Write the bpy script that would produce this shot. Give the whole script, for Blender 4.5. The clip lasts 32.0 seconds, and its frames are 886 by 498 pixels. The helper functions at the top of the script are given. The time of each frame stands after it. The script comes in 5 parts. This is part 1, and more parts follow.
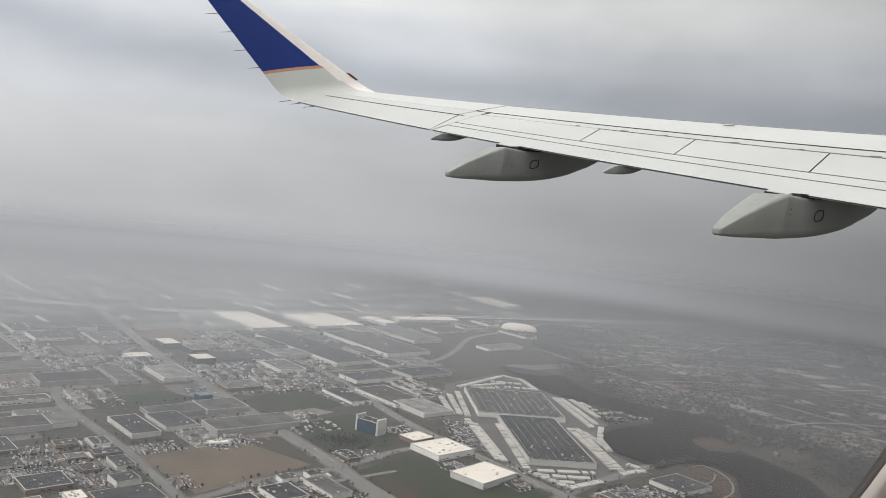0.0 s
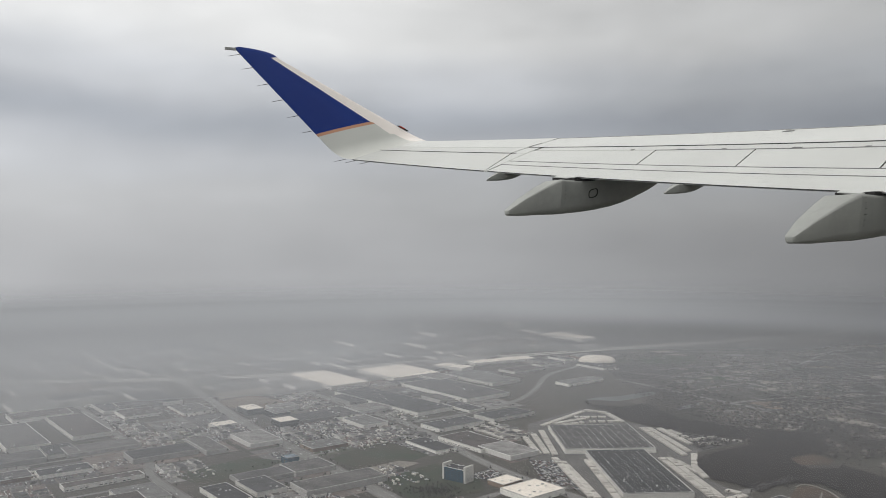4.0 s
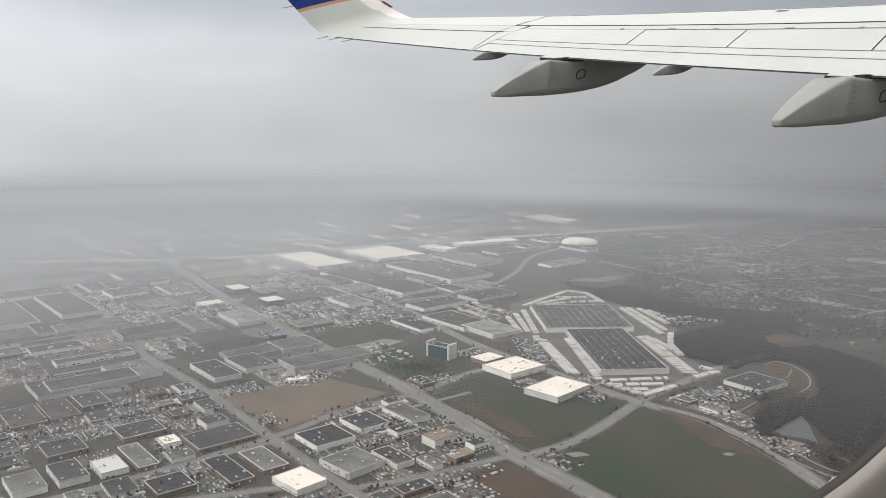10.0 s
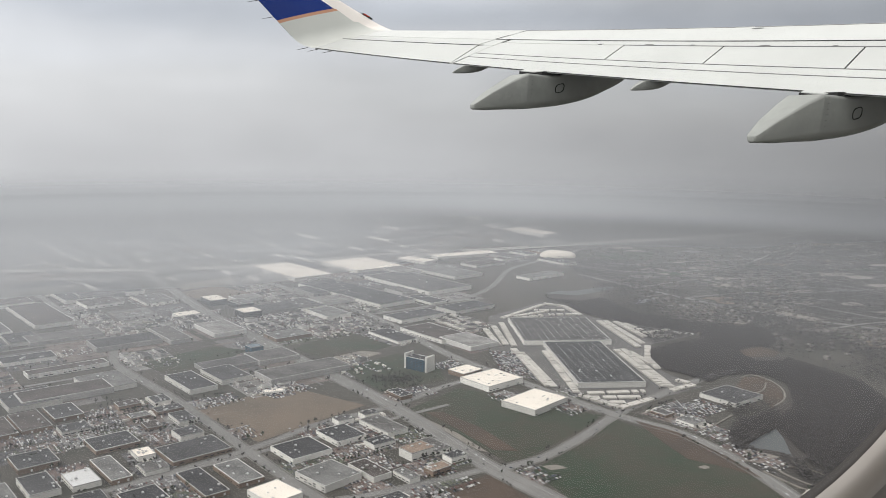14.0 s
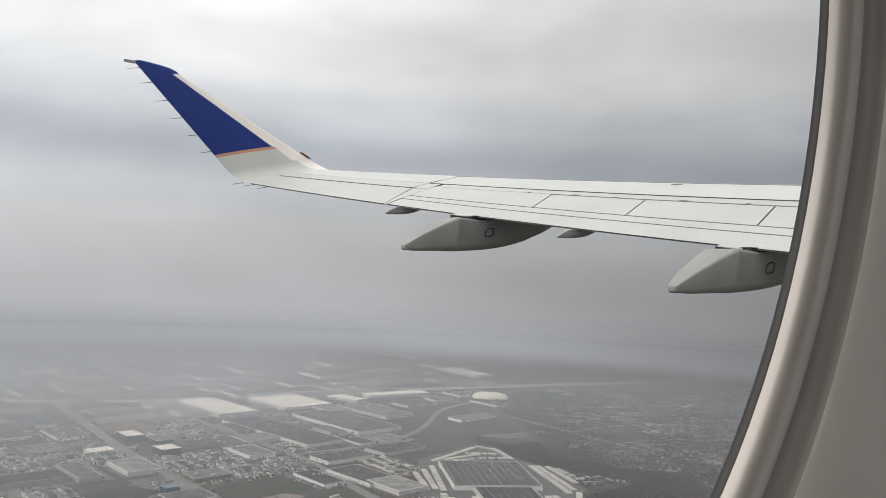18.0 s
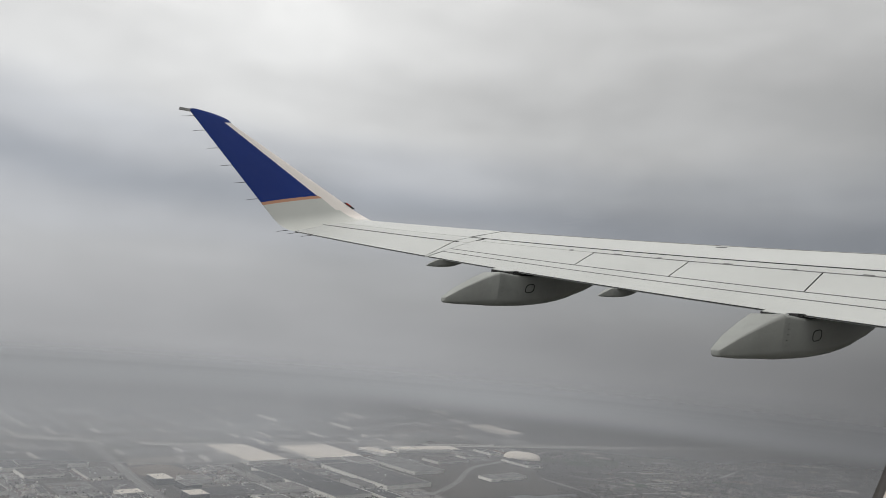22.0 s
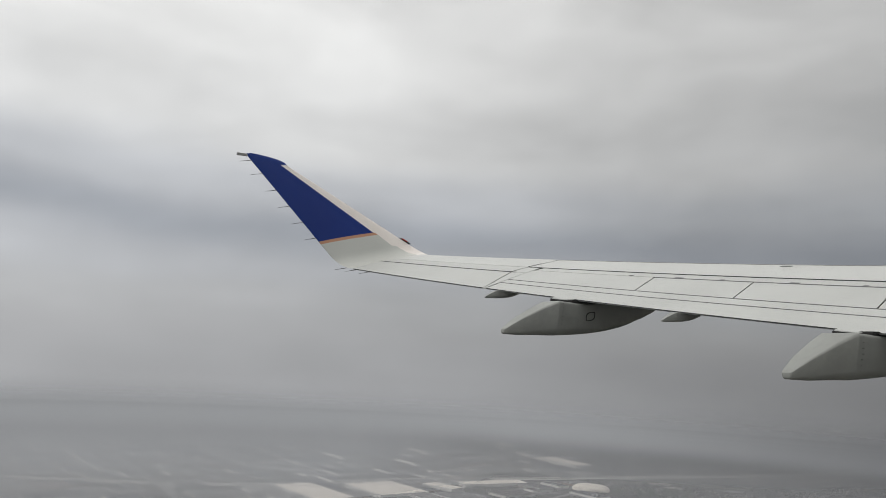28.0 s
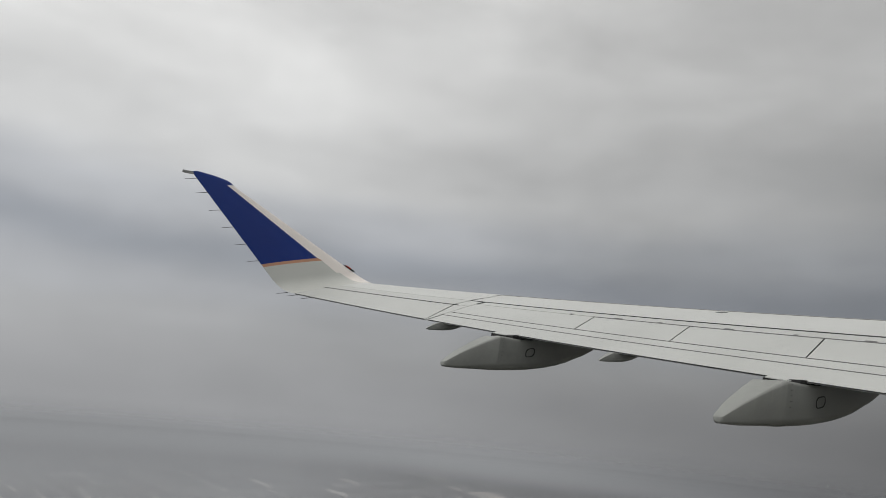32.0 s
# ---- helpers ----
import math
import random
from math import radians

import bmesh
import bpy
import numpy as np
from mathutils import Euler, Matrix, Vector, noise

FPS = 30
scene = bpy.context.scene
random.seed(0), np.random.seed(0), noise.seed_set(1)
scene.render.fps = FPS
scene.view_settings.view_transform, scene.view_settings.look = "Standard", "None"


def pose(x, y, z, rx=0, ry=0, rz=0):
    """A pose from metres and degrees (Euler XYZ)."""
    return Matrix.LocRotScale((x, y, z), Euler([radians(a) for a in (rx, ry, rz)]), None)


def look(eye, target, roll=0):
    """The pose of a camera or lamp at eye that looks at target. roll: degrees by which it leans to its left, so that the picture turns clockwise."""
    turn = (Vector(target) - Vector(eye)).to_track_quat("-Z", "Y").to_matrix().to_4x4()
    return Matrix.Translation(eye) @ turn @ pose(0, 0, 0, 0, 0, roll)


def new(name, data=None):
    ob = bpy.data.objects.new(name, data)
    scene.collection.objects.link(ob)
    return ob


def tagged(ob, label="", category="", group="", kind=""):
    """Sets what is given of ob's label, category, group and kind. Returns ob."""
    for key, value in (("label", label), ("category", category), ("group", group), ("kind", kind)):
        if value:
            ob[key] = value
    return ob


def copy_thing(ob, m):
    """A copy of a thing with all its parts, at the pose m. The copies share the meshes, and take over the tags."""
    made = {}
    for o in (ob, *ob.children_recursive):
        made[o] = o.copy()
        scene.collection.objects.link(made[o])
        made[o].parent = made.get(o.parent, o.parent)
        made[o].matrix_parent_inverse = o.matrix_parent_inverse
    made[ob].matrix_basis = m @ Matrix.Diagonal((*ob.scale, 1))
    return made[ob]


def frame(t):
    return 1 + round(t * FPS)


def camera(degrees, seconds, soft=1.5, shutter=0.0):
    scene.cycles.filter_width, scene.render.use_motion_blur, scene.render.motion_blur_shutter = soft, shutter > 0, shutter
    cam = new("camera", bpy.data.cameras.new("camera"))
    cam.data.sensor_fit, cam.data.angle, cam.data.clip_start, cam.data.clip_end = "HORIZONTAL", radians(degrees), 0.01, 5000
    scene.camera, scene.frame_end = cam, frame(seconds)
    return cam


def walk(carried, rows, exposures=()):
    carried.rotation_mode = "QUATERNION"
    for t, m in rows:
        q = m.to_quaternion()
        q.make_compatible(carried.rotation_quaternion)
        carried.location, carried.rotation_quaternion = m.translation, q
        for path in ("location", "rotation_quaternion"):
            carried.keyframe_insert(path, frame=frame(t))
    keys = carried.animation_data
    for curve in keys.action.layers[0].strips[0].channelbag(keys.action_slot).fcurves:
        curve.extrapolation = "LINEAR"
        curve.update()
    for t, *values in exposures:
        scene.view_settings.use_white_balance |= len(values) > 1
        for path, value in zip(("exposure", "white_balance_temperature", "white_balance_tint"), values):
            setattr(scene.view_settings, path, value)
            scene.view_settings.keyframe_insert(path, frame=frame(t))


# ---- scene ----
cam = camera(56.8, 32.0, soft=0.6)

# the flight path: seconds, x, y, z in metres, and the three turns in degrees
PATH = [
    (0, 0, 0, 480, 86.61, -6.02, -3.32),
    (0.5, 0, 0, 480, 86.61, -4.42, -5.42),
    (1, 0, 0, 480, 86.3, -4.99, -7.14),
    (1.5, 0, 0, 480, 88.33, -4.04, -5.36),
    (2, 0, 0, 480, 92.1, -1.83, -2.33),
    (2.5, 0, 0, 480, 91.47, -2.01, -0.81),
    (4.5, 0, 0, 480, 89.19, 0.75, 1.31),
    (5, 0, 0, 480, 89.5, 0.07, 1.12),
    (5.5, 0, 0, 480, 89.82, 0.7, 0.42),
    (6, 0, 0, 480, 90.57, 0.77, 0.15),
    (6.5, 0, 0, 480, 90.87, -0.03, -0.32),
    (7, -0.012, -0.006, 480, 90.36, 0.08, -4.68),
    (7.5, -0.024, -0.012, 480, 88.7, 0.03, -12.15),
    (8, -0.012, -0.006, 480, 85.9, -1.11, -8.07),
    (8.5, 0, 0, 480, 81.68, -0.02, -1.98),
    (9, 0, 0, 480, 81.01, 0.18, -0.81),
    (9.5, 0, 0, 480, 80.76, 0.33, -0.3),
    (10, 0, 0, 480, 81.14, -0, 0),
    (10.5, 0, 0, 480, 81.36, 0.16, 0.01),
    (11, 0, 0, 480, 81.47, 0.18, -0.49),
    (11.5, 0, 0, 480, 82.02, -0.19, -0.71),
    (12, 0, 0, 480, 82.1, -0.67, -0.95),
    (12.5, 0, 0, 480, 81.92, -0.33, -1.2),
    (13, 0, 0, 480, 82.27, 0.02, -1.38),
    (13.5, 0, 0, 480, 82.33, -0.12, -1.49),
    (14, 0, 0, 480, 81.99, -0.62, -1.42),
    (14.5, 0, 0, 480, 82.13, -0.9, -1.29),
    (15, 0, 0, 480, 85.58, -0.02, -1.53),
    (15.5, 0, 0, 480, 90.68, 1.23, -2.51),
    (17.5, 0.072, 0.035, 480.014, 91.81, -5.42, -6.84),
    (18, 0.063, 0.031, 480.014, 91.78, -2.74, -5.89),
    (18.5, 0.052, 0.025, 480.011, 92.31, -2.33, -2.59),
    (19, 0.039, 0.019, 480.006, 93.39, -5.29, -1.6),
    (19.5, 0.027, 0.013, 480, 93.05, -6.37, -1.21),
    (20, 0.027, 0.013, 480, 92.4, -5.96, -1.03),
    (20.5, 0.027, 0.013, 480, 92.46, -5.31, -0.54),
    (21, 0.027, 0.013, 480, 93.9, -3.3, 0.34),
    (21.5, 0.027, 0.013, 480, 95.32, -3.13, -1.64),
    (22, 0.027, 0.013, 480, 95.41, -5.07, -3.4),
    (22.5, 0.027, 0.013, 480, 94.97, -5.75, -3.47),
    (23, 0.027, 0.013, 480, 94.75, -5.37, -3.35),
    (23.5, 0.027, 0.013, 480, 94.87, -4.9, -3.16),
    (24, 0.027, 0.013, 480, 95.31, -4.54, -2.85),
    (24.5, 0.027, 0.013, 480, 95.69, -4.41, -2.31),
    (26.5, 0.027, 0.013, 480, 96.81, -4.1, -1.36),
    (27, 0.027, 0.013, 480, 96.87, -3.76, -0.63),
    (27.5, 0.027, 0.013, 480, 96.81, -2.74, 1.43),
    (28, 0.027, 0.013, 480, 97.37, -3.04, 0.83),
    (28.5, 0.027, 0.013, 480, 97.78, -5.32, -3.37),
    (29, 0.027, 0.013, 480, 97.72, -5.89, -4.17),
    (29.5, 0.027, 0.013, 480, 98.28, -6.07, -3.96),
    (30, 0.027, 0.013, 480, 99.06, -6.08, -4.06),
    (30.5, 0.027, 0.013, 480, 99.57, -5.9, -3.99),
    (31, 0.027, 0.013, 480, 99.88, -5.83, -3.88),
    (31.5, 0.027, 0.013, 480, 99.97, -5.61, -3.65),
    (32, 0.027, 0.013, 480, 99.83, -5.43, -3.45),
]
EXPOSURES = [(0.0, 0.34), (1.0, 0.38), (2.0, 0.01), (5.0, 0.12), (6.0, 0.12), (7.0, 0.13), (8.0, 0.34), (9.0, 0.52), (15.0, 0.50), (17.5, 0.26), (18.0, 0.26), (19.0, 0.02), (20.0, 0.05), (21.0, -0.06), (24.0, -0.06), (27.0, -0.13), (29.0, -0.13), (31.0, -0.24), (32.0, -0.29)]
walk(cam, [(r[0], pose(*r[1:])) for r in PATH], EXPOSURES)

# ---- light: a bright overcast sky and a weak, wide sun behind it ----
SUN_EL, SUN_AZ = 46.0, -108.0           # elevation, and azimuth from straight ahead (left is negative)
world = bpy.data.worlds.new("overcast_sky")
scene.world = world
world.use_nodes = True
wn, wl = world.node_tree.nodes, world.node_tree.links
wn.clear()

w_out = wn.new("ShaderNodeOutputWorld")
w_bg = wn.new("ShaderNodeBackground")
w_tc = wn.new("ShaderNodeTexCoord")
w_sep = wn.new("ShaderNodeSeparateXYZ")
wl.new(w_tc.outputs["Generated"], w_sep.inputs[0])
# height over the horizon as a smooth scale of greys, warped a little by broad cloud banks
w_map = wn.new("ShaderNodeMapping")
w_map.inputs["Scale"].default_value = (1.5, 1.5, 4.0)
wl.new(w_tc.outputs["Generated"], w_map.inputs[0])
w_bank = wn.new("ShaderNodeTexNoise")
w_bank.inputs["Scale"].default_value = 1.5
w_bank.inputs["Detail"].default_value = 3.0
w_bank.inputs["Roughness"].default_value = 0.45
wl.new(w_map.outputs[0], w_bank.inputs["Vector"])
w_shift = wn.new("ShaderNodeMath")
w_shift.operation = "MULTIPLY_ADD"
w_shift.inputs[1].default_value = 0.10
w_shift.inputs[2].default_value = 0.05
wl.new(w_bank.outputs[0], w_shift.inputs[0])
w_el = wn.new("ShaderNodeMath")
w_el.operation = "ADD"
wl.new(w_sep.outputs["Z"], w_el.inputs[0])
wl.new(w_shift.outputs[0], w_el.inputs[1])
w_side = wn.new("ShaderNodeMath")
w_side.operation = "MULTIPLY_ADD"
w_side.inputs[1].default_value = 0.03
wl.new(w_sep.outputs["X"], w_side.inputs[0])
wl.new(w_el.outputs[0], w_side.inputs[2])
w_ramp = wn.new("ShaderNodeValToRGB")
w_ramp.color_ramp.interpolation = "EASE"
SKY = [(0.00, (0.380, 0.386, 0.398)), (0.05, (0.378, 0.384, 0.397)), (0.10, (0.378, 0.384, 0.397)), (0.15, (0.40, 0.406, 0.418)), (0.19, (0.415, 0.425, 0.445)),
       (0.238, (0.340, 0.357, 0.388)), (0.285, (0.46, 0.472, 0.492)), (0.345, (0.585, 0.587, 0.583)), (0.46, (0.74, 0.74, 0.73)), (1.0, (0.92, 0.91, 0.89))]
for i, (p, c) in enumerate(SKY):
    e = w_ramp.color_ramp.elements[i] if i < 2 else w_ramp.color_ramp.elements.new(p)
    e.position, e.color = p, (*c, 1)
wl.new(w_side.outputs[0], w_ramp.inputs[0])
# lumps of cloud
w_map2 = wn.new("ShaderNodeMapping")
w_map2.inputs["Scale"].default_value = (1.0, 1.0, 2.6)
wl.new(w_tc.outputs["Generated"], w_map2.inputs[0])
w_lump = wn.new("ShaderNodeTexNoise")
w_lump.inputs["Scale"].default_value = 3.4
w_lump.inputs["Detail"].default_value = 5.0
w_lump.inputs["Distortion"].default_value = 0.15
wl.new(w_map2.outputs[0], w_lump.inputs["Vector"])
w_lr = wn.new("ShaderNodeMapRange")
for k, v in (("From Min", 0.3), ("From Max", 0.7), ("To Min", 0.83), ("To Max", 1.17)):
    w_lr.inputs[k].default_value = v
wl.new(w_lump.outputs[0], w_lr.inputs[0])
w_mul = wn.new("ShaderNodeMix")
w_mul.data_type, w_mul.blend_type = "RGBA", "MULTIPLY"
# the cloud is thicker, and darker, towards the east and behind; low haze is even all round
w_high = wn.new("ShaderNodeMapRange")
w_high.interpolation_type = "SMOOTHSTEP"
w_high.inputs["From Min"].default_value, w_high.inputs["From Max"].default_value = -0.22, 0.22
wl.new(w_sep.outputs["Z"], w_high.inputs[0])
w_east = wn.new("ShaderNodeMath")
w_east.operation = "MULTIPLY_ADD"
w_east.inputs[1].default_value, w_east.inputs[2].default_value = -0.70, -0.05
wl.new(w_sep.outputs["X"], w_east.inputs[0])
w_back = wn.new("ShaderNodeMath")
w_back.operation = "MULTIPLY_ADD"
w_back.inputs[1].default_value = 0.07
wl.new(w_sep.outputs["Y"], w_back.inputs[0])
wl.new(w_east.outputs[0], w_back.inputs[2])
w_thick = wn.new("ShaderNodeMath")
w_thick.operation = "MULTIPLY_ADD"
w_thick.inputs[2].default_value = 1.0
wl.new(w_back.outputs[0], w_thick.inputs[0])
wl.new(w_high.outputs[0], w_thick.inputs[1])
w_dim = wn.new("ShaderNodeMix")
w_dim.data_type, w_dim.blend_type = "RGBA", "MULTIPLY"
w_dim.inputs[0].default_value = 1.0
wl.new(w_ramp.outputs[0], w_dim.inputs[6])
wl.new(w_thick.outputs[0], w_dim.inputs[7])
wl.new(w_dim.outputs[2], w_mul.inputs[6])
wl.new(w_lr.outputs[0], w_mul.inputs[7])
wl.new(w_high.outputs[0], w_mul.inputs[0])
# murkier low air over the woods in the east
w_low, w_right = wn.new("ShaderNodeMapRange"), wn.new("ShaderNodeMapRange")
for node, lo, hi, top, src in ((w_low, 0.16, -0.03, 0.54, "Z"), (w_right, -0.15, 0.75, 1.0, "X")):
    node.interpolation_type = "SMOOTHSTEP"
    node.inputs["From Min"].default_value, node.inputs["From Max"].default_value, node.inputs["To Max"].default_value = lo, hi, top
    wl.new(w_sep.outputs[src], node.inputs[0])
w_murk = wn.new("ShaderNodeMath")
w_murk.operation = "MULTIPLY"
wl.new(w_low.outputs[0], w_murk.inputs[0])
wl.new(w_right.outputs[0], w_murk.inputs[1])
w_dusk = wn.new("ShaderNodeMix")
w_dusk.data_type, w_dusk.blend_type = "RGBA", "MULTIPLY"
w_dusk.inputs[7].default_value = (0, 0, 0, 1)
wl.new(w_murk.outputs[0], w_dusk.inputs[0])
wl.new(w_mul.outputs[2], w_dusk.inputs[6])
w_sky = wn.new("ShaderNodeTexSky")
w_sky.sky_type, w_sky.sun_disc = "NISHITA", False
w_sky.sun_elevation, w_sky.sun_rotation = math.radians(SUN_EL), math.radians(SUN_AZ)
w_mix = wn.new("ShaderNodeMix")
w_mix.data_type, w_mix.blend_type = "RGBA", "ADD"
w_mix.inputs[0].default_value = 0.004
wl.new(w_dusk.outputs[2], w_mix.inputs[6])
wl.new(w_sky.outputs[0], w_mix.inputs[7])
wl.new(w_mix.outputs[2], w_bg.inputs["Color"])
w_bg.inputs["Strength"].default_value = 1.0
wl.new(w_bg.outputs[0], w_out.inputs["Surface"])

sun = new("sun", bpy.data.lights.new("sun", "SUN"))
sun.data.energy, sun.data.angle, sun.data.color = 0.80, math.radians(50), (1.0, 0.94, 0.86)
_az, _el = math.radians(SUN_AZ), math.radians(SUN_EL)
sun.matrix_world = look((math.sin(_az) * math.cos(_el), math.cos(_az) * math.cos(_el), math.sin(_el) + 600), (0, 0, 600))


# ---- materials ----
def mat(name, col, rough=0.6, metal=0.0, col2=None, scale=1.0, fine=12.0, bump=0.0, vary=0.0, island=False, spec=0.5):
    """A painted, stained or grainy surface: two noises mix col and col2; vary shifts the brightness from object to object."""
    m = bpy.data.materials.new(name)
    m.use_nodes = True
    n, l = m.node_tree.nodes, m.node_tree.links
    b = n["Principled BSDF"]
    b.inputs["Roughness"].default_value, b.inputs["Metallic"].default_value = rough, metal
    b.inputs["Specular IOR Level"].default_value = spec
    col2 = col2 or tuple(c * 0.75 for c in col)
    tc = n.new("ShaderNodeTexCoord")
    big, small = n.new("ShaderNodeTexNoise"), n.new("ShaderNodeTexNoise")
    big.inputs["Scale"].default_value, big.inputs["Detail"].default_value = scale, 4
    small.inputs["Scale"].default_value, small.inputs["Detail"].default_value = scale * fine, 3
    l.new(tc.outputs["Object"], big.inputs["Vector"])
    l.new(tc.outputs["Object"], small.inputs["Vector"])
    ad = n.new("ShaderNodeMath")
    ad.operation = "MULTIPLY_ADD"
    ad.inputs[1].default_value = 0.45
    l.new(small.outputs[0], ad.inputs[0])
    l.new(big.outputs[0], ad.inputs[2])
    rg = n.new("ShaderNodeMapRange")
    for k, v in (("From Min", 0.5), ("From Max", 0.95)):
        rg.inputs[k].default_value = v
    l.new(ad.outputs[0], rg.inputs[0])
    mx = n.new("ShaderNodeMix")
    mx.data_type = "RGBA"
    mx.inputs[6].default_value, mx.inputs[7].default_value = (*col, 1), (*col2, 1)
    l.new(rg.outputs[0], mx.inputs[0])
    last = mx.outputs[2]
    if vary:
        if island:
            src = n.new("ShaderNodeNewGeometry").outputs["Random Per Island"]
        else:
            src = n.new("ShaderNodeObjectInfo").outputs["Random"]
        vr = n.new("ShaderNodeMapRange")
        vr.inputs["To Min"].default_value, vr.inputs["To Max"].default_value = 1 - vary, 1 + vary
        l.new(src, vr.inputs[0])
        mu = n.new("ShaderNodeMix")
        mu.data_type, mu.blend_type = "RGBA", "MULTIPLY"
        mu.inputs[0].default_value = 1.0
        l.new(last, mu.inputs[6])
        l.new(vr.outputs[0], mu.inputs[7])
        last = mu.outputs[2]
    l.new(last, b.inputs["Base Color"])
    if bump:
        bp = n.new("ShaderNodeBump")
        bp.inputs["Strength"].default_value = bump
        bp.inputs["Distance"].default_value = 0.02 / max(scale, 0.02)
        l.new(small.outputs[0], bp.inputs["Height"])
        l.new(bp.outputs[0], b.inputs["Normal"])
    return m


def ramp_mat(name, cols, rough=0.5, island=True, scale=0.0):
    """One of a few colours for each loose piece (cars, crates) or object, with grain where scale is given."""
    m = bpy.data.materials.new(name)
    m.use_nodes = True
    n, l = m.node_tree.nodes, m.node_tree.links
    b = n["Principled BSDF"]
    b.inputs["Roughness"].default_value = rough
    src = n.new("ShaderNodeNewGeometry").outputs["Random Per Island"] if island else n.new("ShaderNodeObjectInfo").outputs["Random"]
    r = n.new("ShaderNodeValToRGB")
    r.color_ramp.interpolation = "CONSTANT"
    for i, c in enumerate(cols):
        e = r.color_ramp.elements[i] if i < 2 else r.color_ramp.elements.new(i / len(cols))
        e.position, e.color = i / len(cols), (*c, 1)
    l.new(src, r.inputs[0])
    last = r.outputs[0]
    if scale:
        tc = n.new("ShaderNodeTexCoord")
        for sc, amp in ((scale, 0.35), (scale * 9, 0.30)):
            nz = n.new("ShaderNodeTexNoise")
            nz.inputs["Scale"].default_value, nz.inputs["Detail"].default_value = sc, 4
            l.new(tc.outputs["Object"], nz.inputs["Vector"])
            mr = n.new("ShaderNodeMapRange")
            for k, v in (("From Min", 0.3), ("From Max", 0.7), ("To Min", 1 - amp), ("To Max", 1 + amp)):
                mr.inputs[k].default_value = v
            l.new(nz.outputs[0], mr.inputs[0])
            mu = n.new("ShaderNodeMix")
            mu.data_type, mu.blend_type = "RGBA", "MULTIPLY"
            mu.inputs[0].default_value = 1.0
            l.new(last, mu.inputs[6])
            l.new(mr.outputs[0], mu.inputs[7])
            last = mu.outputs[2]
    l.new(last, b.inputs["Base Color"])
    return m


M_GROUND = mat("bare_ground", (0.080, 0.072, 0.064), 0.95, 0, (0.042, 0.042, 0.035), 0.006, 11, 0)
M_ROAD = mat("worn_asphalt", (0.20, 0.196, 0.19), 0.9, 0, (0.145, 0.143, 0.14), 0.02, 10)
M_WALK = mat("sidewalk_concrete", (0.22, 0.215, 0.2), 0.9, 0, (0.15, 0.147, 0.14), 0.05)
M_MARK = mat("road_paint", (0.6, 0.6, 0.58), 0.8, 0, (0.4, 0.4, 0.4), 0.2)
M_CONC = mat("concrete_paving", (0.42, 0.41, 0.38), 0.9, 0, (0.3, 0.295, 0.28), 0.03)
M_LOTS = ramp_mat("yard_surfaces", [(0.125, 0.12, 0.118), (0.09, 0.088, 0.09), (0.15, 0.128, 0.118), (0.20, 0.194, 0.188), (0.12, 0.094, 0.086), (0.078, 0.084, 0.062), (0.155, 0.126, 0.113), (0.14, 0.136, 0.135)], 0.92, True, 0.03)
M_LOT = mat("lot_asphalt", (0.085, 0.083, 0.083), 0.92, 0, (0.14, 0.135, 0.13), 0.015, 12)
M_GRASS = mat("winter_grass", (0.024, 0.041, 0.024), 0.95, 0, (0.054, 0.047, 0.036), 0.007, 6)
M_BROWN = mat("dry_field", (0.172, 0.134, 0.104), 0.95, 0, (0.10, 0.084, 0.066), 0.008, 7)
M_GRAVEL = mat("pale_gravel", (0.23, 0.21, 0.185), 0.95, 0, (0.16, 0.15, 0.135), 0.03, 6)
M_SCRUB = mat("brown_scrub", (0.058, 0.052, 0.049), 0.95, 0, (0.040, 0.038, 0.035), 0.008, 9)
M_SOIL = mat("dark_soil", (0.085, 0.06, 0.045), 0.95, 0, (0.05, 0.04, 0.033), 0.012, 9)
M_WATER = mat("pond_water", (0.085, 0.095, 0.095), 0.45, 0, (0.075, 0.08, 0.085), 0.01, 12, 0, 0, False, 0.3)
M_WOOD_FLOOR = mat("leaf_litter", (0.055, 0.047, 0.044), 0.95, 0, (0.040, 0.036, 0.033), 0.02, 8)
M_TREES = mat("bare_twigs", (0.056, 0.050, 0.050), 0.95, 0, (0.046, 0.042, 0.042), 0.1, 5, 0, 0.12, True)
M_EVER = mat("evergreen_leaves", (0.035, 0.045, 0.028), 0.9, 0, (0.022, 0.03, 0.02), 0.3, 5, 0, 0.35, True)
M_ROOF_D = ramp_mat("dark_roof_felt", [(0.050, 0.050, 0.053), (0.075, 0.073, 0.074), (0.036, 0.036, 0.039), (0.095, 0.092, 0.09), (0.062, 0.053, 0.050), (0.042, 0.043, 0.046), (0.13, 0.13, 0.128)], 0.9, False, 0.05)
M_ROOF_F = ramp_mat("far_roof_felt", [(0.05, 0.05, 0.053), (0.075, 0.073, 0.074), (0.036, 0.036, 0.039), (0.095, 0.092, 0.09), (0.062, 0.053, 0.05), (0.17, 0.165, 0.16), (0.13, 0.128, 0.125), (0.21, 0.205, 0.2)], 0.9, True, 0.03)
M_ROOF_W = mat("white_roof_membrane", (0.82, 0.76, 0.68), 0.7, 0, (0.70, 0.65, 0.58), 0.02, 12)
M_WALL = mat("painted_concrete_wall", (0.72, 0.71, 0.67), 0.85, 0, (0.62, 0.61, 0.58), 0.05, 10, 0, 0.22)
M_WALL_B = mat("brown_brick_wall", (0.24, 0.18, 0.14), 0.9, 0, (0.17, 0.13, 0.105), 0.08, 10, 0, 0.2)
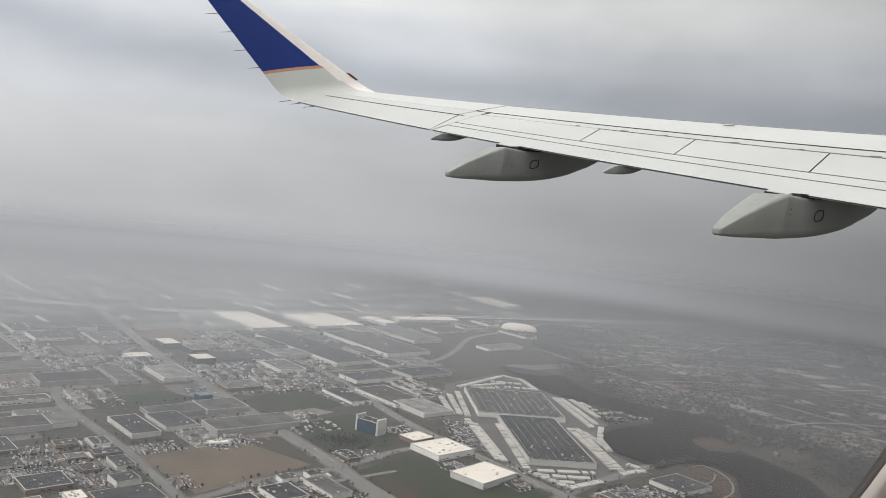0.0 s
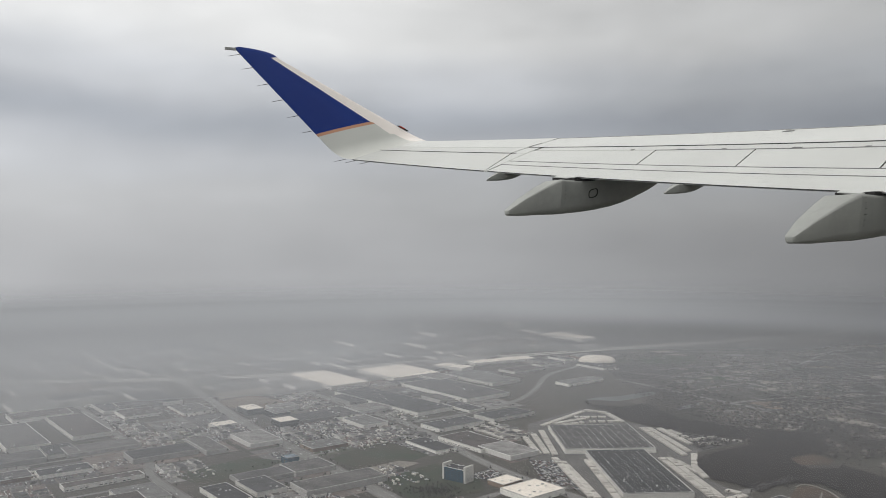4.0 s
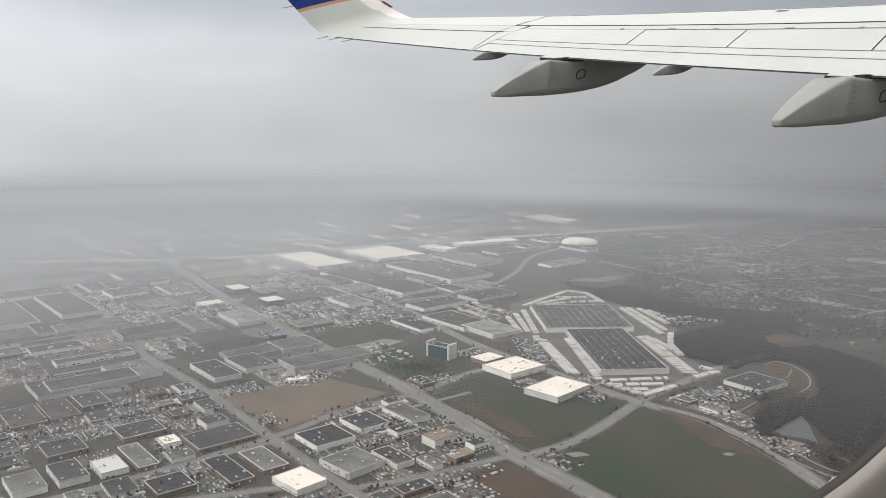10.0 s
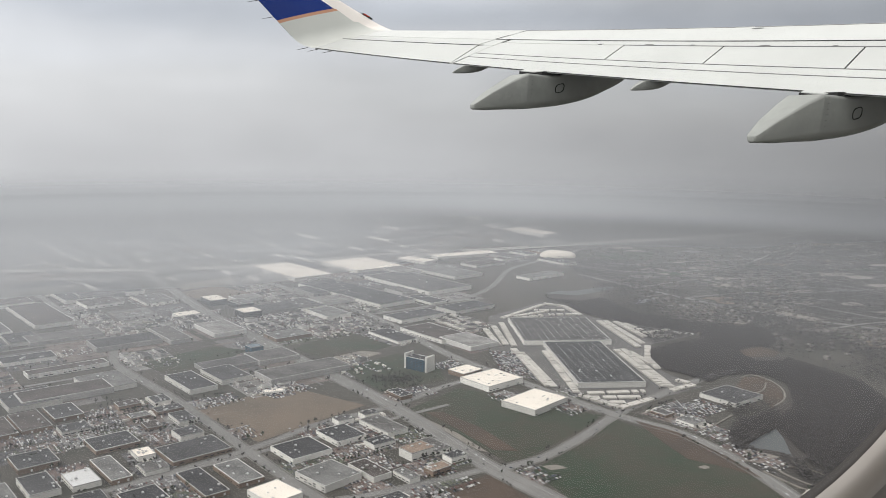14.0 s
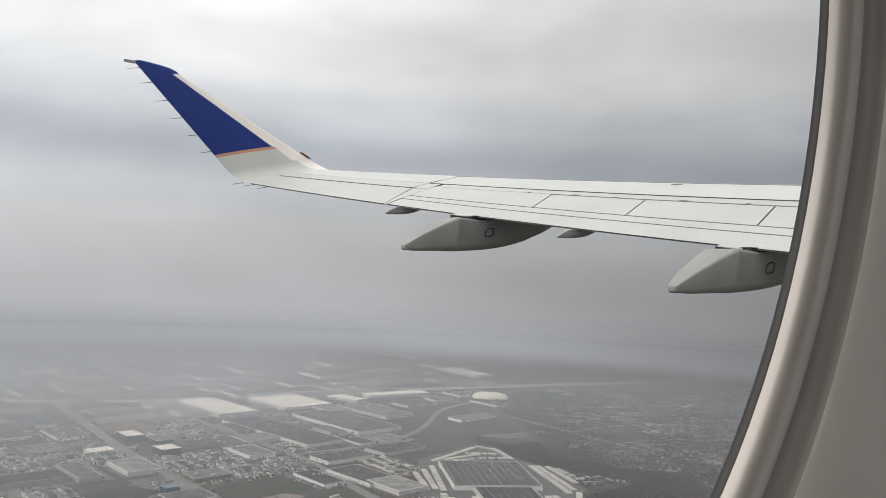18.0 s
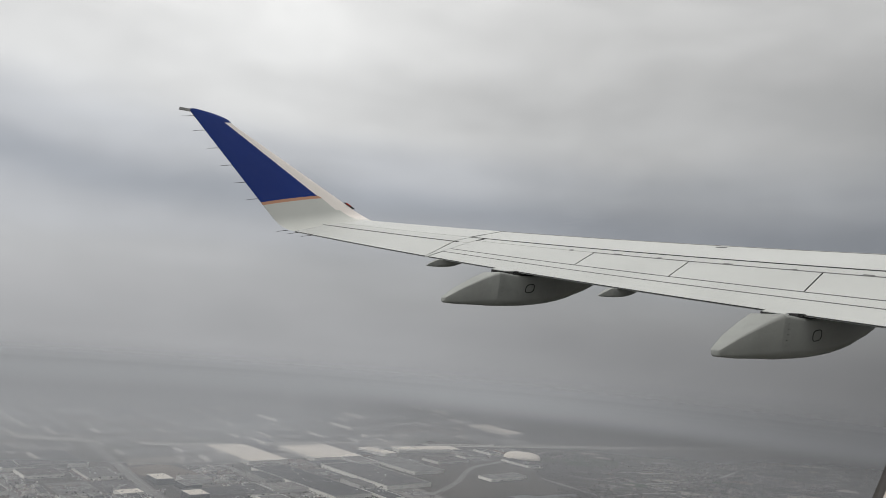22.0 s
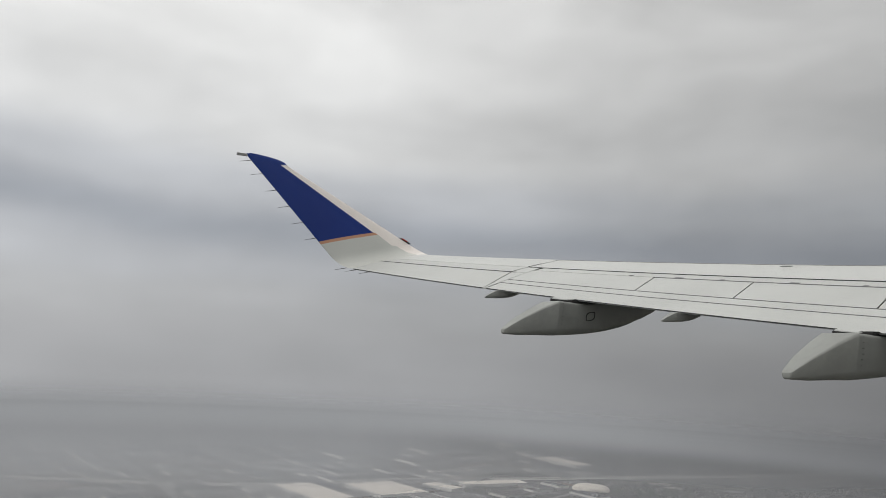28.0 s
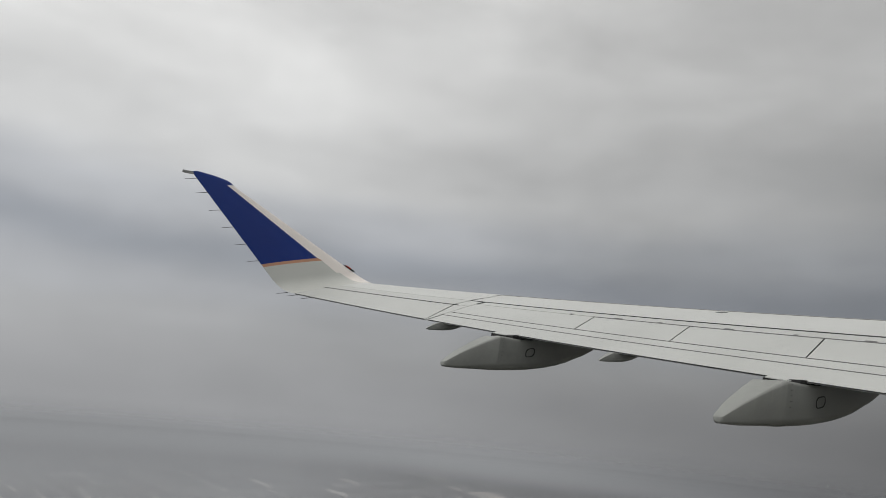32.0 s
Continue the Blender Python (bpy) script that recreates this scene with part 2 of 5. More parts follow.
M_PARA = mat("parapet_coping", (0.60, 0.59, 0.57), 0.75, 0, (0.34, 0.34, 0.33), 0.06, 8, 0, 0.4)
M_GLASS = mat("dark_window_glass", (0.03, 0.035, 0.04), 0.15, 0, (0.05, 0.055, 0.06), 0.2)
M_BLUEGLASS = mat("blue_curtain_glass", (0.03, 0.07, 0.11), 0.15, 0, (0.05, 0.10, 0.14), 0.15)
M_UNIT = mat("galvanised_unit", (0.55, 0.55, 0.55), 0.5, 0.3, (0.4, 0.4, 0.4), 0.5, 5, 0, 0.3)
M_DOCK = mat("dock_door_paint", (0.72, 0.71, 0.68), 0.6)
M_FARWALL = mat("far_hall_walls", (0.46, 0.455, 0.44), 0.85, 0, (0.36, 0.355, 0.345), 0.03, 8, 0, 0.5, True)
M_TRAILER = mat("white_trailer_skin", (0.60, 0.575, 0.535), 0.5, 0, (0.48, 0.46, 0.43), 0.2, 8, 0, 0.15)
M_DARK = mat("dark_rubber", (0.02, 0.02, 0.02), 0.8)
M_CARS = ramp_mat("car_paint", [(0.42, 0.42, 0.42), (0.03, 0.03, 0.035), (0.56, 0.56, 0.55), (0.2, 0.2, 0.21), (0.06, 0.06, 0.07), (0.35, 0.35, 0.36), (0.11, 0.05, 0.045), (0.05, 0.06, 0.085), (0.50, 0.50, 0.49), (0.12, 0.12, 0.125)], 0.35)
M_SHINGLE = mat("roof_shingles", (0.12, 0.11, 0.105), 0.9, 0, (0.08, 0.074, 0.07), 0.2, 6, 0, 0.6)
M_HOMES = ramp_mat("far_house_roofs", [(0.10, 0.093, 0.088), (0.075, 0.07, 0.067), (0.13, 0.12, 0.112), (0.085, 0.073, 0.066), (0.06, 0.057, 0.057), (0.19, 0.18, 0.168)], 0.9)
M_SIDING = mat("house_siding", (0.20, 0.19, 0.175), 0.85, 0, (0.16, 0.15, 0.14), 0.2, 6, 0, 0.35)
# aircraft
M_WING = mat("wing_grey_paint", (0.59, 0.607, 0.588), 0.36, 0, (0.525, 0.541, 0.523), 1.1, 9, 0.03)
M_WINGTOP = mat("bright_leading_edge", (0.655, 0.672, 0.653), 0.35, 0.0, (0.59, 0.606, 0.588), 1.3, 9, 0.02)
M_GAP = mat("dark_joint", (0.02, 0.02, 0.02), 0.9)
M_SEAM = mat("grey_seam_sealant", (0.17, 0.172, 0.17), 0.8)
M_NAVY = mat("deep_blue_paint", (0.002, 0.024, 0.185), 0.28, 0, (0.003, 0.030, 0.21), 1.2, 14, 0, 0, False, 0.25)
M_STRIPE = mat("orange_tan_stripe", (0.56, 0.30, 0.185), 0.4, 0, (0.50, 0.26, 0.16), 2.0)
M_LOWLET = mat("winglet_grey_paint", (0.62, 0.635, 0.60), 0.38, 0, (0.56, 0.575, 0.545), 1.5, 10)
M_LEDGE = mat("winglet_white_edge", (0.95, 0.90, 0.85), 0.25, 0, (0.90, 0.84, 0.79), 2.5, 8)
# wing paint darkened: the shade under the wing is put into both fairing greys
M_FAIR = mat("fairing_shaded_grey", (0.30, 0.312, 0.295), 0.42, 0, (0.22, 0.23, 0.216), 1.6, 9, 0.03)
M_TAIL = mat("fairing_tail_shaded_grey", (0.32, 0.333, 0.315), 0.42, 0, (0.24, 0.25, 0.236), 2.2, 9, 0.03)
M_RED = mat("red_lens", (0.5, 0.04, 0.02), 0.2)
M_STEEL = mat("bare_metal", (0.5, 0.5, 0.48), 0.35, 0.9)
M_WICK = mat("static_wick", (0.05, 0.05, 0.05), 0.6)
M_CABIN = mat("cabin_panel", (0.82, 0.79, 0.745), 0.65, 0, (0.78, 0.75, 0.705), 6, 12, 0.05)
M_RIM = mat("window_bezel", (0.45, 0.42, 0.39), 0.32, 0.45, (0.40, 0.372, 0.345), 8, 8)
# darker bezel colour that paints the shaded groove behind the lip
M_SHADEBAND = mat("shaded_bezel_band", (0.30, 0.278, 0.258), 0.38, 0.3, (0.26, 0.24, 0.222), 8, 8)
m_pane = bpy.data.materials.new("window_pane")
m_pane.use_nodes = True
_n, _l = m_pane.node_tree.nodes, m_pane.node_tree.links
_n.clear()
_o, _x, _t, _g = _n.new("ShaderNodeOutputMaterial"), _n.new("ShaderNodeMixShader"), _n.new("ShaderNodeBsdfTransparent"), _n.new("ShaderNodeBsdfGlossy")
_g.inputs["Roughness"].default_value = 0.08
_x.inputs[0].default_value = 0.025
_l.new(_t.outputs[0], _x.inputs[1])
_l.new(_g.outputs[0], _x.inputs[2])
_l.new(_x.outputs[0], _o.inputs["Surface"])
M_SEAL = mat("black_seal", (0.06, 0.053, 0.05), 0.5)


# ---- small building kit ----
class Geo:
    """Vertices and faces of one mesh."""

    def __init__(self):
        self.v, self.f = [], []

    def box(self, x0, x1, y0, y1, z0, z1, bottom=False):
        b = len(self.v)
        self.v += [(x0, y0, z0), (x1, y0, z0), (x1, y1, z0), (x0, y1, z0), (x0, y0, z1), (x1, y0, z1), (x1, y1, z1), (x0, y1, z1)]
        self.f += [(b + 4, b + 5, b + 6, b + 7), (b, b + 1, b + 5, b + 4), (b + 1, b + 2, b + 6, b + 5), (b + 2, b + 3, b + 7, b + 6), (b + 3, b, b + 4, b + 7)]
        if bottom:
            self.f.append((b + 3, b + 2, b + 1, b))
        return self

    def add(self, verts, faces, m=None):
        b = len(self.v)
        self.v += [tuple(m @ Vector(p)) for p in verts] if m else [tuple(p) for p in verts]
        self.f += [tuple(i + b for i in q) for q in faces]
        return self

    def prism(self, poly, z0, z1, drape=False):
        """An upright slab over a plan outline, counter-clockwise; drape lays it on the rising plain."""
        if sum(a[0] * b[1] - b[0] * a[1] for a, b in zip(poly, poly[1:] + poly[:1])) < 0:
            poly = poly[::-1]
        b, n = len(self.v), len(poly)
        up = [rise(x, y) if drape else 0.0 for x, y in poly]
        self.v += [(x, y, u + z0) for (x, y), u in zip(poly, up)] + [(x, y, u + z1) for (x, y), u in zip(poly, up)]
        self.f.append(tuple(range(b + n, b + 2 * n)))
        self.f += [(b + i, b + (i + 1) % n, b + n + (i + 1) % n, b + n + i) for i in range(n)]
        return self

    def grid(self, rows, close=False):
        """A skin over rows of points."""
        b, n = len(self.v), len(rows[0])
        for r in rows:
            self.v += [tuple(p) for p in r]
        for i in range(len(rows) - 1):
            for j in range(n if close else n - 1):
                k = (j + 1) % n
                self.f.append((b + i * n + j, b + i * n + k, b + (i + 1) * n + k, b + (i + 1) * n + j))
        return self

    def mesh(self, name, smooth=False):
        me = bpy.data.meshes.new(name)
        me.from_pydata(self.v, [], self.f)
        if smooth:
            me.polygons.foreach_set("use_smooth", [True] * len(me.polygons))
        me.update()
        return me


def part(name, geo, material, parent=None, label="", smooth=False):
    me = geo.mesh(name, smooth)
    me.materials.append(material)
    ob = new(name, me)
    if parent:
        ob.parent = parent
    if label:
        ob["label"] = label
    return ob


def thing(name, label, category, m=None, group="", kind=""):
    ob = new(name)
    ob.empty_display_size = 0.5
    if m:
        ob.matrix_world = m
    return tagged(ob, label, category, group, kind)


def single(name, geo, material, label, category, group="", kind="", smooth=False):
    return tagged(part(name, geo, material, None, "", smooth), label, category, group, kind)


# ---- the ground: one sheet to the horizon, with roads, fields, woods and ponds ----


def rise(x, y):
    """The plain lifts gently towards its far rim."""
    r = math.hypot(x, y)
    return 130.0 * (max(0.0, r - 3500.0) / 1400.0) ** 2


def sheet(radii, height, n=192):
    """A round sheet of rings, each at its own height."""
    g = Geo()
    g.v = [(0, 0, height(0.0))]
    for r in radii:
        g.v += [(r * math.sin(k * math.tau / n), r * math.cos(k * math.tau / n), height(r)) for k in range(n)]
    g.f = [(0, (k + 1) % n + 1, k + 1) for k in range(n)]
    for i in range(len(radii) - 1):
        p, q = 1 + i * n, 1 + (i + 1) * n
        g.f += [(p + k, p + (k + 1) % n, q + (k + 1) % n, q + k) for k in range(n)]
    return g


RADII = [900.0, 2000.0, 3000.0, 3500.0] + [3500.0 + 100.0 * k for k in range(1, 15)]
ground = sheet(RADII, lambda r: rise(r, 0))
single("ground", ground, M_GROUND, "flat suburban plain of bare grey-brown winter ground", "ground", "", "structure")

# a thin, high sheet that imitates haze over the town: more opaque with distance
m_haze = bpy.data.materials.new("haze")
m_haze.use_nodes = True
hn, hl = m_haze.node_tree.nodes, m_haze.node_tree.links
hn.clear()
h_out, h_mix = hn.new("ShaderNodeOutputMaterial"), hn.new("ShaderNodeMixShader")
h_clear, h_white = hn.new("ShaderNodeBsdfTransparent"), hn.new("ShaderNodeBsdfDiffuse")
h_tc = hn.new("ShaderNodeTexCoord")
h_plan = hn.new("ShaderNodeVectorMath")
h_plan.operation = "MULTIPLY"
h_plan.inputs[1].default_value = (1, 1, 0)
hl.new(h_tc.outputs["Object"], h_plan.inputs[0])
h_flat = hn.new("ShaderNodeVectorMath")
h_flat.operation = "LENGTH"
hl.new(h_plan.outputs[0], h_flat.inputs[0])
h_sep = hn.new("ShaderNodeSeparateXYZ")
hl.new(h_tc.outputs["Object"], h_sep.inputs[0])


def hmath(op, a, b=None, c=None):
    n = hn.new("ShaderNodeMath")
    n.operation = op
    for i, x in enumerate((a, b, c)):
        if x is None:
            continue
        if isinstance(x, (int, float)):
            n.inputs[i].default_value = x
        else:
            hl.new(x, n.inputs[i])
    return n.outputs[0]


h_noise = hn.new("ShaderNodeTexNoise")
h_noise.inputs["Scale"].default_value = 0.0007
h_noise.inputs["Detail"].default_value = 3
hl.new(h_tc.outputs["Object"], h_noise.inputs["Vector"])
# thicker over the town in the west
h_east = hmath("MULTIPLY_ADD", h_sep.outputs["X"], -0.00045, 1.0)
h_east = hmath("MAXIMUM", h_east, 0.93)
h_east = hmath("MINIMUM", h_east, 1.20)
# brightness put into its colour: paler near by, duller far off and over the eastern woods
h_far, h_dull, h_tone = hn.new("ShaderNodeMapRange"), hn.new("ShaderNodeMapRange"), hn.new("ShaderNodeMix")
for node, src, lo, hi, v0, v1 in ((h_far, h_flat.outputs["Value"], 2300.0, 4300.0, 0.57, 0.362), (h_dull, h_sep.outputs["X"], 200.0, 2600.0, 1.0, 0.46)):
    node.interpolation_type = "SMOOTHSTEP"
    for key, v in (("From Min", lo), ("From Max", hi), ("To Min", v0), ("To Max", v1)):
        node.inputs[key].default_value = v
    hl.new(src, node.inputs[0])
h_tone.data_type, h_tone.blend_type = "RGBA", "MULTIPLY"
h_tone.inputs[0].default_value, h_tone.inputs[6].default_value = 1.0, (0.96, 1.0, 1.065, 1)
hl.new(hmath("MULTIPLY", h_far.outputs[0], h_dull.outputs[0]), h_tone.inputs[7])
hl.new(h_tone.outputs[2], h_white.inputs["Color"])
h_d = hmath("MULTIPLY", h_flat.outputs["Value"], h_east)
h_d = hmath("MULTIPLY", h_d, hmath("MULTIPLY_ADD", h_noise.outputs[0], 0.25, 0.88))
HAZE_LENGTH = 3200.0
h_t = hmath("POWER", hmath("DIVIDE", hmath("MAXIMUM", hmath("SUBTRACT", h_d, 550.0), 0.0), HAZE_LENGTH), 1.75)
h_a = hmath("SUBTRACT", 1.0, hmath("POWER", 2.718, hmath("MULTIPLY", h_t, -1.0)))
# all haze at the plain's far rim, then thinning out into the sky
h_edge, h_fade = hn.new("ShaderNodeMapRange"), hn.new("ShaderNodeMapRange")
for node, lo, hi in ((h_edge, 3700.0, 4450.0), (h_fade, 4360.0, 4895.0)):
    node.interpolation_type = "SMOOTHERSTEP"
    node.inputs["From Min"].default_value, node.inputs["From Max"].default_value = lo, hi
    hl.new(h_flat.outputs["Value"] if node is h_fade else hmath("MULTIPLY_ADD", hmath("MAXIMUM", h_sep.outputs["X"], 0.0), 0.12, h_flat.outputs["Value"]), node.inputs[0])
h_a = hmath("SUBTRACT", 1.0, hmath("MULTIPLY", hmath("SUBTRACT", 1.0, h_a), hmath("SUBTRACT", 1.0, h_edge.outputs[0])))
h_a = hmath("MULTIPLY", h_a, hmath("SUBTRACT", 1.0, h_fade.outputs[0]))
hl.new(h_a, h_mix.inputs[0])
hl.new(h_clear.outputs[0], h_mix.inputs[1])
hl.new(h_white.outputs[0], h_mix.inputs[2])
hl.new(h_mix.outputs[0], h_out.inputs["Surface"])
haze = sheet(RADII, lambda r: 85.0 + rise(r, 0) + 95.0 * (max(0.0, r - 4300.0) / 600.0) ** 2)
haze = single("haze_layer", haze, m_haze, "thin grey sheet imitating haze over the town", "haze", "", "structure")
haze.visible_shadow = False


def ribbon(pts, w, z, z0=0.0):
    """A road bed along a line of plan points."""
    g, out = Geo(), []
    for i, p in enumerate(pts):
        a, b = Vector(pts[max(i - 1, 0)]), Vector(pts[min(i + 1, len(pts) - 1)])
        d = (b - a).normalized()
        n = Vector((-d.y, d.x)) * w / 2
        p = Vector(p)
        up = rise(p.x, p.y) * 1.003
        out.append([(*(p + n), up + z0), (*(p + n), up + z), (*(p - n), up + z), (*(p - n), up + z0)])
    return g.grid(out)


def curve(pts, step=40.0):
    """A smooth line through plan points."""
    out = []
    for i in range(len(pts) - 1):
        p0, p1, p2, p3 = (Vector(pts[max(min(i + k, len(pts) - 1), 0)]) for k in (-1, 0, 1, 2))
        n = max(1, int((p2 - p1).length / step))
        for k in range(n):
            t = k / n
            out.append(0.5 * (2 * p1 + (p2 - p0) * t + (2 * p0 - 5 * p1 + 4 * p2 - p3) * t * t + (3 * p1 - p0 - 3 * p2 + p3) * t ** 3))
    out.append(Vector(pts[-1]))
    return [tuple(p) for p in out]


ROADS = [  # name, width, plan line
    ("main_avenue", 31, [(-3040, 5920), (-1840, 4096), (-1021, 2896), (-592, 2189), (-275, 1730), (-45, 1395), (96, 1144), (202, 994), (480, 560)]),
    ("west_street", 17, [(-2000, 3520), (-1440, 2800), (-896, 2080), (-688, 1792), (-632, 1664), (-434, 1426), (-264, 1198), (-178, 1085), (-106, 994), (64, 752)]),
    ("east_avenue", 22, [(-992, 3280), (-325, 2384), (-125, 2118), (58, 1754), (214, 1526), (338, 1360), (427, 1270), (483, 1133), (520, 960), (576, 720)]),
    ("field_road", 17, [(96, 1120), (182, 1168), (272, 1270), (338, 1360), (435, 1458), (565, 1576), (672, 1648)]),
    ("cross_street", 14, [(214, 1584), (74, 1546), (-45, 1410), (-173, 1309), (-264, 1198), (-528, 960)]),
    ("highway", 60, [(-4160, 2496), (-1523, 2776), (-1000, 2835), (-622, 2933), (-189, 3210), (275, 3402), (795, 3619), (1582, 3821), (3520, 4192), (5760, 4640)]),
    ("park_drive", 15, [(-128, 2154), (26, 2262), (163, 2426), (240, 2614), (315, 2896), (445, 3093), (672, 3424)]),
    ("wood_road", 12, [(542, 2811), (672, 2592), (786, 2400), (992, 2144), (1440, 1808)]),
    ("south_street", 13, [(-368, 976), (-192, 1030), (-123, 1022), (-19, 1066), (94, 1128)]),
]
GRID_A = math.radians(-53.0)
E1, E2 = Vector((math.cos(GRID_A), math.sin(GRID_A))), Vector((-math.sin(GRID_A), math.cos(GRID_A)))


def plan(p, q):
    """Plan point from steps along and across the street grid."""
    return E1 * p + E2 * q


for q0 in (-320,):               # smaller streets that run with the grid on the west side
    ROADS.append(("grid_street", 10, [tuple(plan(-4200, q0)), tuple(plan(-900, q0))]))
for p0 in (-3280, -2830, -2425, -1950, -1655, -1098):
    ROADS.append(("grid_street", 10, [tuple(plan(p0, -1440)), tuple(plan(p0, 890 if p0 > -1760 else 600))]))
ROAD_LINES = []
for name, w, pts in ROADS:
    line = [p for p in curve(pts) if math.hypot(*p) < 4860]
    ROAD_LINES.append((w, np.array(line)))
    z = {"highway": 0.9, "main_avenue": 0.34, "west_street": 0.28, "east_avenue": 0.31}.get(name, 0.2 + 0.004 * (len(ROAD_LINES) % 9))
    road = single(name, ribbon(line, w, z), M_ROAD if name != "highway" else M_CONC, "worn grey asphalt road across the plain", "road", "", "structure")
    if w > 20:
        part("median", ribbon(line, 2.0 if w < 50 else 7.0, z + 0.12, z - 0.05), M_WALK if w < 50 else M_GRASS, road, "raised median strip")
        for side in (-1, 1):
            off = [(Vector(p) + Vector((-d.y, d.x)) * side * w * 0.26) for p, d in
                   ((line[i], (Vector(line[min(i + 1, len(line) - 1)]) - Vector(line[max(i - 1, 0)])).normalized()) for i in range(len(line)))]
            part("lane_line", ribbon([tuple(p) for p in off], 0.3, z + 0.02, z), M_MARK, road)
    for side in (-1, 1) if 10 < w < 50 else ():
        off = [(Vector(p) + Vector((-d.y, d.x)) * side * (w / 2 + 2.2)) for p, d in
               ((line[i], (Vector(line[min(i + 1, len(line) - 1)]) - Vector(line[max(i - 1, 0)])).normalized()) for i in range(len(line)))]
        part("sidewalk", ribbon([tuple(p) for p in off], 1.5, z + 0.1), M_WALK, road)

FIELDS = [  # label, material, outline
    ("bare brown field between streets", M_BROWN, [(-253, 1232), (-400, 1389), (-243, 1510), (-99, 1408)]),
    ("green winter field beside the avenue", M_GRASS, [(-19, 1389), (74, 1510), (314, 1357), (256, 1274), (160, 1168), (128, 1155)]),
    ("wide green field beside a curving road", M_GRASS, [(160, 1120), (269, 1242), (331, 1334), (413, 1248), (469, 1133), (493, 1008), (528, 768), (384, 720), (224, 976)]),
    ("dark bare soil by the avenue", M_SOIL, [(35, 1062), (99, 1110), (179, 979), (288, 832), (96, 864)]),
    ("grass plot between streets", M_GRASS, [(-282, 1792), (-189, 1976), (-64, 1826), (-179, 1680)]),
    ("rough green plot beside offices", M_GRASS, [(-160, 1632), (-50, 1760), (38, 1648), (48, 1560), (-74, 1485)]),
    ("dull grass lot beside a street", M_GRASS, [(-586, 1664), (-472, 1810), (-381, 1776), (-480, 1576)]),
    ("sandy construction yard", M_BROWN, [(-752, 2400), (-640, 2544), (-480, 2400), (-560, 2304)]),
    ("grass beside the highway", M_GRASS, [(528, 3184), (672, 3328), (992, 3440), (896, 3120)]),
]
FIELDS += [
    ("bare dirt strip along the avenue", M_GRAVEL, [(-20, 1352), (41, 1278), (88, 1200), (104, 1190), (60, 1272), (0, 1350)]),
    ("bare brown strip along the avenue", M_SOIL, [(112, 1200), (60, 1290), (10, 1372), (40, 1372), (100, 1296), (150, 1196)]),
    ("pale sandy plot behind the avenue", M_GRAVEL, [(-771, 2564), (-632, 2699), (-598, 2595), (-726, 2470)]),
]
FIELDS += [
    ("bare churned ground with pale spoil heaps", M_SOIL, [(610, 1520), (652, 1587), (693, 1591), (700, 1527), (671, 1442), (627, 1395), (636, 1465)]),
    ("reddish bare soil along a curving road", M_SOIL, [(365, 1331), (420, 1278), (465, 1176), (487, 1094), (450, 1133), (402, 1165), (384, 1233)]),
    ("brown dirt clearing in the woods", M_SOIL, [(712, 1786), (785, 1826), (809, 1777), (780, 1739), (724, 1739)]),
    ("pale strip of gravel beside a pond", M_GRAVEL, [(501, 1203), (520, 1196), (545, 1174), (536, 1165), (511, 1174), (496, 1194)]),
    ("dull trampled earth beside the road", M_SCRUB, [(478, 1165), (512, 1144), (574, 1119), (583, 1084), (544, 1055), (516, 1081), (493, 1119)]),
    ("pale scuffed patch on a green field", M_GRAVEL, [(407, 1135), (419, 1142), (426, 1135), (415, 1127)]),
    ("pale scuffed patch on a green field", M_GRAVEL, [(178, 1138), (200, 1144), (215, 1131), (189, 1123)]),
    ("long pale strip of dry grass", M_GRAVEL, [(993, 2225), (1070, 2119), (1048, 2072), (972, 2174)]),
    ("pale dirt mound beside a plot of grass", M_GRAVEL, [(-195, 1721), (-131, 1777), (-86, 1758), (-115, 1721), (-162, 1694)]),
]
for k, (lab, m, poly) in enumerate(FIELDS):
    single("field", Geo().prism(poly, 0, 0.12 + 0.02 * k), m, lab, "field", "", "structure")
for lab, poly in (("pale narrow pond in the woods", [(378, 2453), (432, 2496), (483, 2499), (544, 2544), (618, 2586), (608, 2536), (544, 2477), (470, 2426)]),
                  ("small pale pond by the wood road", [(614, 2325), (656, 2371), (712, 2410), (710, 2374), (664, 2333), (618, 2301)]),
                  ("dull green pond beside a bare lot", [(508, 1214), (550, 1258), (591, 1293), (586, 1253), (565, 1174), (554, 1194), (533, 1205)])):
    single("pond", Geo().prism(poly, 0, 0.16), M_WATER, lab, "pond", "", "structure")
SCRUB = [(560, 2700), (700, 2150), (1000, 1830), (1300, 1500), (1900, 1300), (3600, 2400), (3900, 2900), (2600, 4150), (1300, 4700), (700, 4800), (760, 3900), (600, 3200)]


def draped(poly, z, step=70.0):
    """A patch of ground cover laid over the plain in square cells."""
    g = Geo()
    xs, ys = [p[0] for p in poly], [p[1] for p in poly]
    for i in range(int((max(xs) - min(xs)) / step) + 1):
        for j in range(int((max(ys) - min(ys)) / step) + 1):
            x, y = min(xs) + i * step, min(ys) + j * step
            if inside((x + step / 2, y + step / 2), poly):
                g.add([(p, q, rise(p, q) + z) for p, q in ((x, y), (x + step, y), (x + step, y + step), (x, y + step))], [(0, 1, 2, 3)])
    return g


